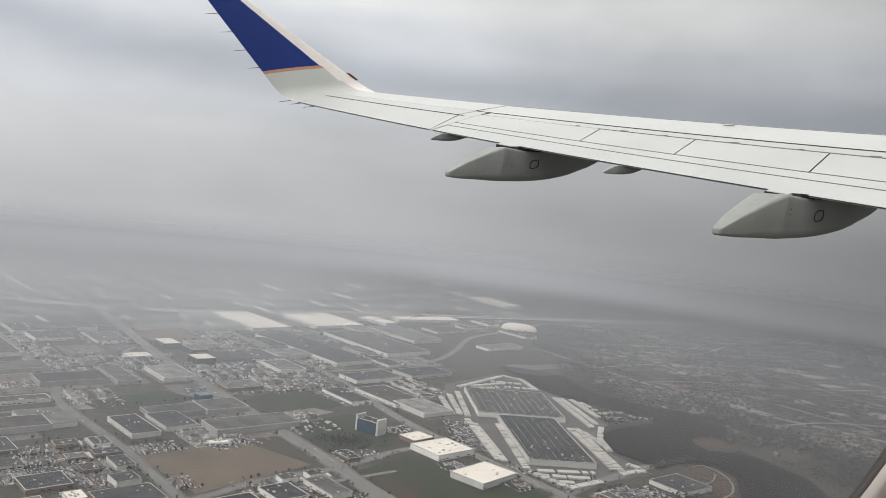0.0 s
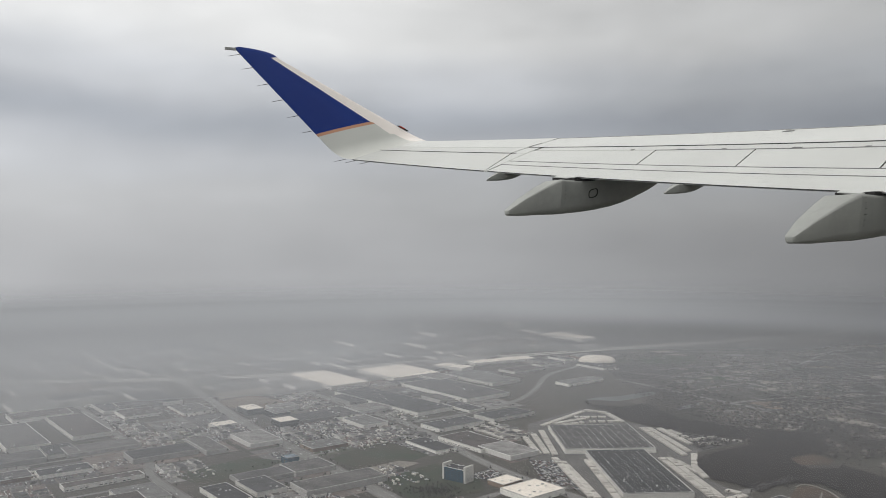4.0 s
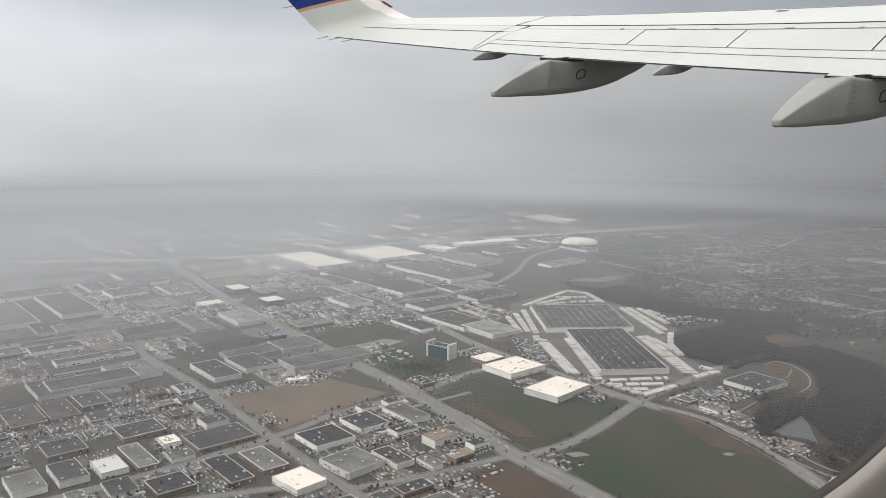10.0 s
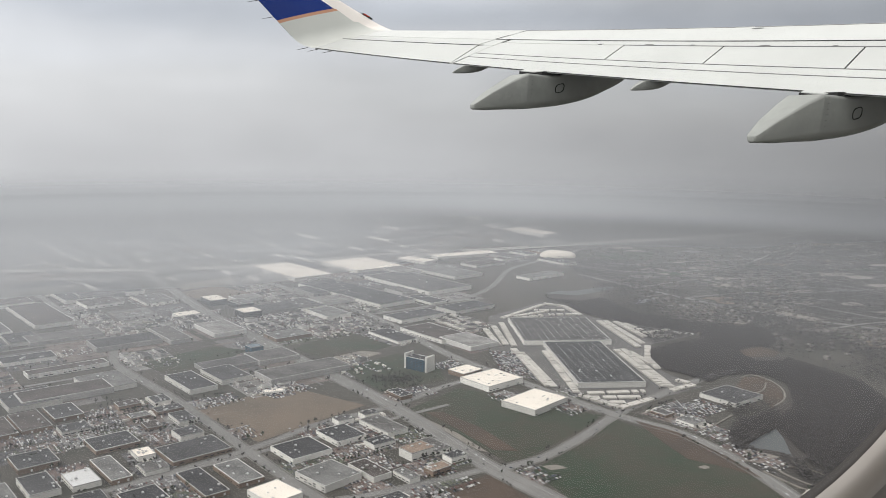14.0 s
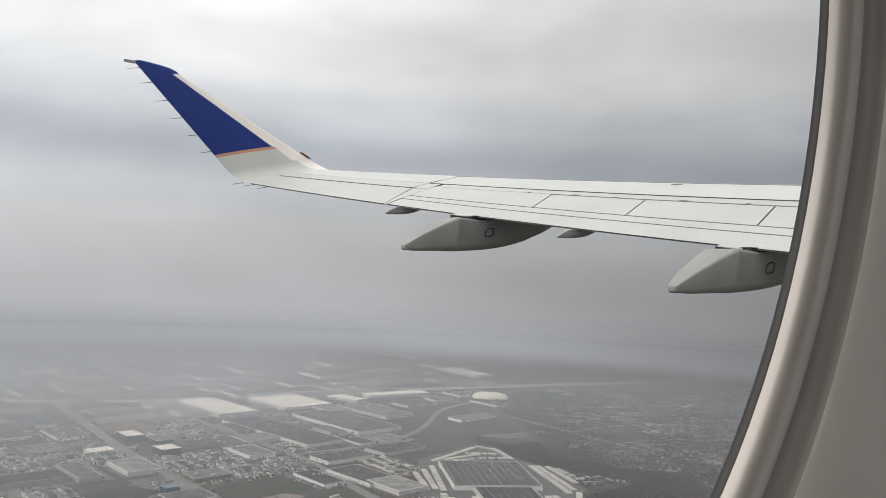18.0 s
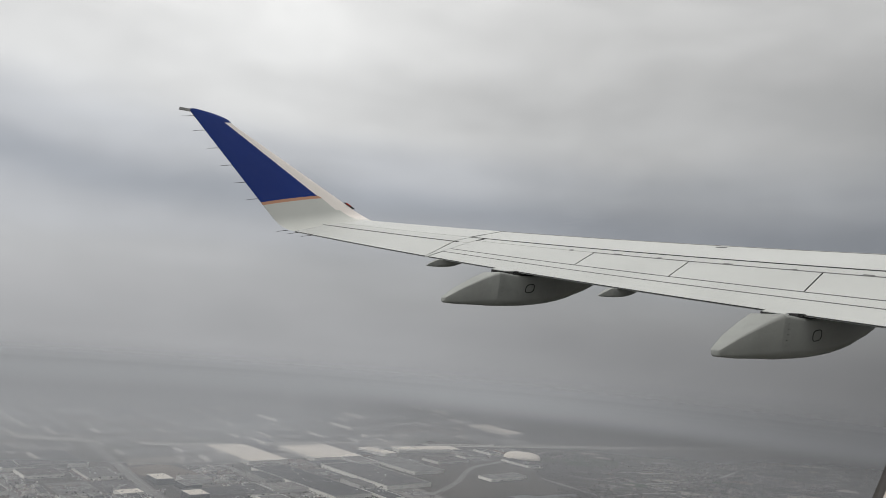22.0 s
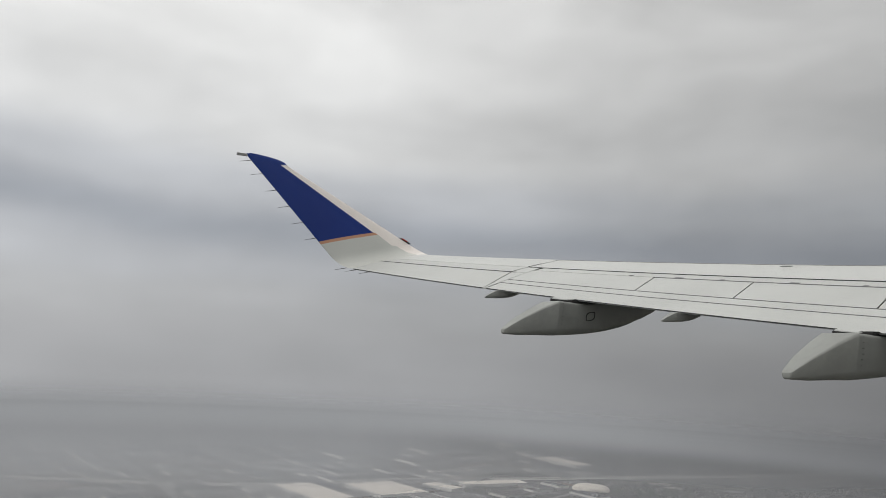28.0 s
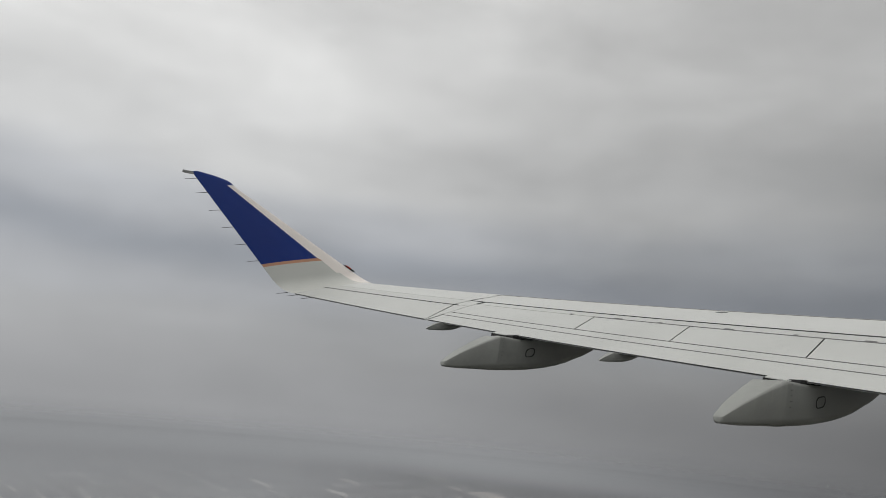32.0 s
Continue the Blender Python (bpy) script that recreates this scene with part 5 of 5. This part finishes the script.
inner, lower = [], []
for i in range(31):
    u = U0 + (U1 - U0) * i / 30
    up = [surf(u, s, 0.0125 if s < 0.2 else 0.020) for s in (0.08, 0.15, 0.3, 0.5, 0.7, 0.85, 0.97)]
    inner.append(up + [under(u, s, 0.024) for s in (0.97, 0.85, 0.6, 0.3)])
    lower.append([under(u, s, 0.028 if s > 0.2 else 0.013) for s in (1.0, 0.85, 0.6, 0.3, 0.2, 0.12, 0.05, 0.0)])
part("wing_box", Geo().grid(inner, True), M_GAP, wing)
part("lower_skin", Geo().grid(lower), M_WING, wing, "", True)
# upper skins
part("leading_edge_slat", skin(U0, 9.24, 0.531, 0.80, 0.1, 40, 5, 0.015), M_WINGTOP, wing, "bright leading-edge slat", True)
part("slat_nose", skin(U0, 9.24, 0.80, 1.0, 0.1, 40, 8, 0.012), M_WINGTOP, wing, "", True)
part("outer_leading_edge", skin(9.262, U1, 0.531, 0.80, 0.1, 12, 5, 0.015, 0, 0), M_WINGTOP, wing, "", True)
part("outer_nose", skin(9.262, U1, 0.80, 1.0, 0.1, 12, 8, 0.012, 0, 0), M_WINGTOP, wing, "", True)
part("upper_skin", skin(U0, 9.0, 0.450, 0.517, 0.1, 40, 3), M_WING, wing, "", True)
part("outer_skin", skin(9.262, U1, 0.378, 0.522, 0.1, 12, 4, 0.012, 0, 0), M_WING, wing, "", True)
SPOILERS = [3.42, 4.60, 5.87, 6.96]
for a, b in zip(SPOILERS, SPOILERS[1:]):
    part("spoiler", skin(a + 0.008, b - 0.008, 0.207, 0.438, 1.02, 14, 5, 0.012, 0, 1.02), M_WING, wing, "", True)
part("fixed_panel", skin(6.97, 8.87, 0.207, 0.441, 1.02, 14, 5, 0.012, 0, 0.45), M_WING, wing, "", True)
part("inboard_panel", skin(U0, 3.40, 0.207, 0.438, 0, 14, 5, 0.012, 0, 1.0), M_WING, wing, "", True)
part("flap_vane", skin(3.42, 8.87, 0.134, 0.198, 0.4, 30, 2, 0.012, 0, 0.45), M_WING, wing, "", True)
part("flap", skin(3.42, 8.85, 0.0, 0.126, 0.4, 30, 4, 0.012, 0, 0.45), M_WING, wing, "", True)
part("inboard_flap", skin(U0, 3.37, 0.0, 0.199, 0.0, 14, 4, 0.012, 0, 0.4), M_WING, wing, "", True)
part("closing_strip", skin(8.88, 8.895, 0.0, 0.372, 0.45, 4, 6, 0.012, 0, 0.98), M_WING, wing, "", True)
part("strip_end", skin(8.88, 9.24, 0.378, 0.517, 0.45, 3, 2, 0.0125, 0.0005, 0.1), M_WING, wing, "", True)
part("aileron", skin(8.91, U1 - 0.02, 0.0, 0.366, 1.0, 18, 5, 0.012, 0, 0.05), M_WING, wing, "", True)
# dark sealant and steps along the joints
def line(u0, u1, s0, s1, w, k=0.0, k1=None, n=30, m=M_GAP):
    part("seal_line", skin(u0, u1, s0 - w / 2, s0 + w / 2, k, n, 1, 0.004, 0.0025, k if k1 is None else k1), m, wing)


line(U0, 9.24, 0.524, 0, 0.012, 0.1)
line(U0, 9.24, 0.80, 0, 0.010, 0.1, None, 30, M_SEAM)
line(9.262, 9.275, 0.665, 0, 0.27, 0.1, 0.1, 2)
line(9.20, U1 + 0.1, 0.372, 0, 0.014)
line(SPOILERS[0], SPOILERS[-1] + 0.02, 0.444, 0, 0.008, 1.02, None, 30, M_SEAM)
line(3.42, 8.86, 0.2025, 0, 0.0042, 0.4, 0.45, 30, M_SEAM)
line(3.42, 8.86, 0.130, 0, 0.0042, 0.4, 0.45, 30, M_SEAM)
line(3.42, 8.84, -0.003, 0, 0.005, 0.0, 0.0)
line(8.91, U1 - 0.02, -0.003, 0, 0.006, 0.0, 0.0)
line(U0, 3.37, -0.003, 0, 0.004, 0.0, 0.0)
# hinge tabs along the spoilers, and a round filler cap
for i, u in enumerate((3.9, 4.35, 5.0, 5.6, 6.35, 6.8, 7.4)):
    part("hinge_tab", skin(u + 0.30, u + 0.34 + 0.05 * (i % 2), 0.446, 0.460, 0.0, 1, 1, 0.006, 0.003), M_SEAM, wing)
cap = Geo()
cap.v = [surf(6.53, 0.755, -0.004)] + [surf(6.53 + 0.06 * math.cos(a), 0.755 + 0.016 * math.sin(a), -0.003) for a in (k * math.tau / 16 for k in range(16))]
cap.f = [(0, k + 1, (k + 1) % 16 + 1) for k in range(16)]
part("filler_cap", cap, M_SEAM, wing)

# flap-track fairings: canoe bodies under the trailing edge
PROFILE = [(-0.785, -0.388, -0.418, 0.03), (-0.782, -0.382, -0.428, 0.044), (-0.765, -0.370, -0.436, 0.056), (-0.60, -0.256, -0.438, 0.104), (-0.35, -0.118, -0.424, 0.154), (-0.20, -0.048, -0.420, 0.186), (-0.11, -0.052, -0.412, 0.187), (0.07, -0.058, -0.395, 0.185),
           (0.21, -0.05, -0.378, 0.186), (0.35, -0.02, -0.355, 0.185), (0.50, 0.01, -0.325, 0.182), (0.65, 0.05, -0.285, 0.175), (0.78, 0.085, -0.242, 0.164), (0.90, 0.12, -0.19, 0.15), (1.03, 0.16, -0.14, 0.13), (1.15, 0.2, -0.08, 0.11), (1.40, 0.28, 0.06, 0.05)]


def fairing(u, k=1.0, name="flap_fairing", lift=0.0):
    f, z = te(u)
    z += lift
    rows = []
    for y, top, bot, w in PROFILE:
        cz, hz = (top + bot) / 2, (top - bot) / 2
        ring = []
        for i in range(32):
            a = math.radians((i // 8) * 90 + (i % 8) * 90 / 7)
            r = 0.17 + 0.25 * (i >= 16)
            cx, sz = (1 if i // 8 in (0, 3) else -1) * (1 - r) + r * math.cos(a), (1 if i < 16 else -1) * (1 - r) + r * math.sin(a)
            pinch = 1.0 - 0.22 * max(0, -sz) + 0.06 * min(0, sz)
            ring.append((-u + w * k * cx * pinch, f + y * k, z + (cz + hz * sz) * k))
        rows.append(ring)
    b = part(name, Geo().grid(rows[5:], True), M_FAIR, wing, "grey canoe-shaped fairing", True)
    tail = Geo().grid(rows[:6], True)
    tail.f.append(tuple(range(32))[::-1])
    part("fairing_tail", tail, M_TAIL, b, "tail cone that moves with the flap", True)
    if k > 0.9:
        # rivets at the joint, an oval hatch rim and the dark mouth at the trailing edge
        for i in range(7):
            zz = z - 0.075 - 0.045 * i
            x1 = -u + 0.190 * (1 - 0.28 * max(0.0, i - 3) * 0.22)
            part("rivet", Geo().box(x1 - 0.04, x1, f - 0.158, f - 0.150, zz - 0.003, zz + 0.003, True), M_SEAM, b)
        rim = []
        for rr in (0.057, 0.045):
            rim.append([(-u + 0.1875, f + 0.20 + rr * 1.1 * math.copysign(abs(math.cos(a)) ** 0.7, math.cos(a)), z - 0.19 + rr * 0.85 * math.copysign(abs(math.sin(a)) ** 0.7, math.sin(a)) + 0.02 * math.cos(a)) for a in (i * math.tau / 24 for i in range(24))])
        part("hatch_rim", Geo().grid(rim, True), M_GAP, b, "dark oval hatch outline")
        # the flap's tab over the fairing, with a dark gap under its edge
        tab, gap = Geo(), Geo()
        for g2, zo, grow in ((tab, 0.003, 0.0), (gap, -0.006, 0.010)):
            top = [(surf(u - 0.15 - grow, 0.01), surf(u + 0.15 + grow, 0.01)), (surf(u - 0.06 - grow, 0.0), surf(u + 0.12 + grow, 0.0))]
            a, b2 = Vector(top[1][0]), Vector(top[1][1])
            aft = Vector((0, -0.075 - grow, -0.015))
            q = [Vector(top[0][0]), Vector(top[0][1]), b2 + aft, a + aft]
            g2.v = [(p.x, p.y, p.z + zo) for p in q] + [(p.x, p.y, p.z + zo - (0.010 if g2 is tab else 0.040)) for p in q]
            g2.f = [(3, 2, 1, 0), (4, 5, 6, 7), (0, 1, 5, 4), (1, 2, 6, 5), (2, 3, 7, 6), (3, 0, 4, 7)]
        part("flap_tab", tab, M_WING, b, "grey skin tab over the fairing")
        part("tab_gap", gap, M_GAP, b, "dark gap under the tab")
        part("mouth", Geo().box(-u - 0.10, -u + 0.17, f - 0.03, f + 0.30, z - 0.06, z - 0.026), M_GAP, b)
    return b


fairing(7.6)
fairing(4.6, 1.0, "flap_fairing", 0.018)
for u in (8.62, 6.22, 3.62):
    fairing(u, 0.25, "small_fairing")
fairing(2.75, 0.8)

# ---- winglet: f forward, c up along the blade, from the corner of the trailing edge ----
BASE = Vector((-11.97, 3.93, 1.25))
CANT = Vector((-0.34, 0, 0.94)).normalized()
FWD = Vector((0, 1.0, 0)) + CANT * 0.27


def let(f, c):
    return BASE + FWD * f + CANT * c


def let_te(c):
    return -0.04 - 0.665 * c


def let_le(c):
    if c <= 1.9:
        return 1.392 - 1.178 * c
    return -0.846 - 0.60 * ((c - 1.9) / 0.30) ** 1.6


SIDE = FWD.normalized().cross(CANT).normalized()       # towards the cabin or away


def blade(c0, c1, a0, a1, n=10, m=8, off=0.0):
    """A patch of the winglet between heights c0, c1 and edge lines a0(c), a1(c) in metres forward, both faces."""
    near, far = [], []
    for i in range(n + 1):
        c = c0 + (c1 - c0) * i / n
        lo, hi = a0(c), a1(c)
        t, l = let_te(c), let_le(c)
        r1, r2 = [], []
        for j in range(m + 1):
            f = lo + (hi - lo) * j / m
            x = min(1.0, max(0.0, (f - t) / max(l - t, 1e-3)))
            half = 0.055 * max(l - t, 0.05) * (math.sqrt(max(1 - x, 0)) * x ** 0.8 * 2.2) + 0.004 + off
            r1.append(let(f, c) + SIDE * half)
            r2.append(let(f, c) - SIDE * half)
        near.append(r1)
        far.append(r2)
    g = Geo().grid(near).grid([r[::-1] for r in far])
    g.grid([[r[0] for r in far], [r[0] for r in near]])
    g.grid([[r[-1] for r in near], [r[-1] for r in far]])
    g.grid([near[0], far[0]])
    g.grid([far[-1], near[-1]])
    return g


def band(c):
    """The inner line of the white leading edge."""
    return 1.02 - 0.97 * c if c < 0.49 else max(let_te(c), 0.515 - 1.035 * (c - 0.49))


part("winglet_tip", blade(0.49, 1.88, let_te, band, 16, 8), M_NAVY, wing, "deep blue winglet blade", True)
part("winglet_cap", blade(1.88, 2.185, let_te, let_le, 12, 8), M_NAVY, wing, "", True)
part("winglet_stripe", blade(0.44, 0.49, let_te, band, 2, 8, 0.0006), M_STRIPE, wing, "orange-tan stripe", True)
part("winglet_edge", blade(0.44, 1.905, band, let_le, 18, 5), M_LEDGE, wing, "white winglet leading edge", True)


def blend(s0, s1, n=10, m=8):
    """The curved root where the wing sweeps up into the winglet."""
    rows = []
    for i in range(n + 1):
        t = i / n
        row = []
        for j in range(m + 1):
            s = s0 + (s1 - s0) * j / m
            a = Vector(surf(U1, s))
            x = s
            half = 0.055 * (let_le(.2) - let_te(.2)) * (math.sqrt(max(1 - x, 0)) * x ** 0.8 * 2.2) + 0.004
            b = let(let_te(0.2) + (let_le(0.2) - let_te(0.2)) * s, 0.2) + SIDE * half * (1 if SIDE.x > 0 else -1)
            k = b - (let(0, 0.2) - let(0, 0.0)) * 1.0 + FWD * ((let_te(0) - let_te(0.2)) * (1 - s) + (let_le(0) - let_le(0.2)) * s)
            row.append((1 - t) ** 2 * a + 2 * t * (1 - t) * k + t * t * b)
        rows.append(row)
    g = Geo().grid(rows)
    return g


part("winglet_lower", blade(0.2, 0.44, let_te, band, 5, 8), M_LOWLET, wing, "pale grey lower blade", True)
part("winglet_lower_edge", blade(0.2, 0.44, band, let_le, 5, 5), M_LEDGE, wing, "", True)
part("winglet_root", blend(0.0, 0.80, 12, 10), M_LOWLET, wing, "pale grey curved winglet root", True)
part("winglet_root_edge", blend(0.80, 1.0, 12, 5), M_LEDGE, wing, "", True)
# tip light, root light, static wicks
part("tip_light", Geo().box(-0.02, 0.02, -0.11, 0.05, -0.018, 0.018, True), M_STEEL, wing, "metal tip light").matrix_local = Matrix.Translation(let(-1.52, 2.17))
lens = Geo().grid([[let(let_le(c) - d, c) + SIDE * 0.04 * (1 if SIDE.x > 0 else -1) for d in (-0.012, 0.035)] for c in (0.20, 0.24, 0.28, 0.33)])
part("side_light", lens, M_GAP, wing, "dark side-light window with a red lens")
part("red_lens", Geo().grid([[let(let_le(c) - d, c) + SIDE * 0.045 * (1 if SIDE.x > 0 else -1) for d in (-0.014, 0.015)] for c in (0.25, 0.28, 0.32)]), M_RED, wing)


def wick(p, n=0.19):
    g = Geo()
    p = Vector(p)
    q = p - FWD.normalized() * n
    r = 0.006
    g.grid([[(p.x + r * math.cos(a), p.y, p.z + r * math.sin(a)) for a in (0, 2.09, 4.19)], [(q.x + r * 0.5 * math.cos(a), q.y, q.z + r * 0.5 * math.sin(a)) for a in (0, 2.09, 4.19)]], True)
    part("static_wick", g, M_WICK, wing)


for c in (0.56, 0.86, 1.17, 1.48, 1.80, 2.06):
    wick(let(let_te(c) + 0.01, c))
for u in (11.9, 11.62, 11.28):
    f, z = te(u)
    wick((-u, f + 0.02, z - 0.006))

# ---- the cabin wall and the window by the eye ----
V0, V1, Z0, Z1, RV, RZ = -0.135, 0.242, -0.083, 0.312, 0.120, 0.167


def outline(grow, u):
    """The window outline with its rounded corners, grown by some metres, at u metres outboard."""
    pts = []
    for cx, cz, a0 in ((V1 - RV, Z1 - RZ, 0), (V0 + RV, Z1 - RZ, 90), (V0 + RV, Z0 + RZ, 180), (V1 - RV, Z0 + RZ, 270)):
        for k in range(31):
            a = math.radians(a0 + 3 * k)
            pts.append((-u, cx + (RV + grow) * math.cos(a), cz + (RZ + grow) * math.sin(a)))
    return pts


cabin_window = thing("cabin_window", "rounded cabin window with a pale moulded surround", "window", PLANE, "", "structure")
part("seal", Geo().grid([outline(0.030, 0.122), outline(0.0, 0.1148), outline(0.0008, 0.1130)], True), M_SEAL, cabin_window, "dark rubber seal", True)
part("bezel", Geo().grid([outline(*q) for q in ((0.0008, 0.1130), (0.0011, 0.1112), (0.0016, 0.1097), (0.0024, 0.1084), (0.0036, 0.1074), (0.0046, 0.1069))], True),
     M_RIM, cabin_window, "pale glossy moulded bezel", True)
# the groove's shade, painted as a darker band inside the bezel
part("inner_trim", Geo().grid([outline(0.0046, 0.1069), outline(0.0054, 0.1066), outline(0.0066, 0.1060), outline(0.0076, 0.1050), outline(0.0083, 0.1040), outline(0.0087, 0.1030)], True), M_SHADEBAND, cabin_window, "inner band painted dark as shade", True)
part("reveal", Geo().grid([outline(0.0087, 0.1030), outline(0.0098, 0.1023), outline(0.016, 0.1005), outline(0.034, 0.097)], True), M_CABIN, cabin_window, "", True)
pane = Geo()
pane.v = outline(0.003, 0.1135)
pane.f = [tuple(range(len(pane.v)))]
part("pane", pane, m_pane, cabin_window, "clear window pane").visible_shadow = False
wall = Geo()
ring = outline(0.034, 0.097)
outer = []
for x, y, z in ring:
    dx, dz = y - (V0 + V1) / 2, z - (Z0 + Z1) / 2
    k = min((10.0 if dx > 0 else 1.5) / max(abs(dx), 1e-6), 1.3 / max(abs(dz), 1e-6))
    outer.append((x, (V0 + V1) / 2 + dx * k, (Z0 + Z1) / 2 + dz * k))
wall.grid([ring, outer], True)
wall.grid([outer, [(-0.130, y, z) for x, y, z in outer]], True)
wall.grid([[(-0.130, y, z) for x, y, z in outer], [(-0.130, y, z) for x, y, z in outline(0.036, 0)], [(-0.124, y, z) for x, y, z in outline(0.030, 0)]], True)
w_port = single("wall_port", wall, M_CABIN, "pale moulded cabin side wall round the window", "wall", "", "structure")
w_port.matrix_world = PLANE
# unseen cabin shell; starboard side left open between slim posts to brighten the window surround
star = Geo().box(2.5, 2.56, -1.4, 10.1, -1.2, -0.95, True).box(2.5, 2.56, -1.4, 10.1, 1.38, 1.45, True)
for k in range(20):
    star.box(2.5, 2.56, -1.4 + k * 0.6, -1.345 + k * 0.6, -0.95, 1.38, True)
for nm, g in (("wall_starboard", star), ("wall_front", Geo().box(-0.06, 2.5, 10.1, 10.16, -1.2, 1.45, True)), ("wall_aft", Geo().box(-0.06, 2.5, -1.46, -1.4, -1.2, 1.45, True))):
    single(nm, g, M_CABIN, "plain pale unseen cabin wall that shapes the inside light", "wall", "", "structure").matrix_world = PLANE
for nm, b in (("cabin_floor", (-0.06, 2.5, -1.4, 10.1, -1.25, -1.2)), ("ceiling", (-0.06, 2.5, -1.4, 10.1, 1.45, 1.5))):
    single(nm, Geo().box(*b, True), M_CABIN, "plain unseen cabin lining", nm.split("_")[-1], "", "structure").matrix_world = PLANE
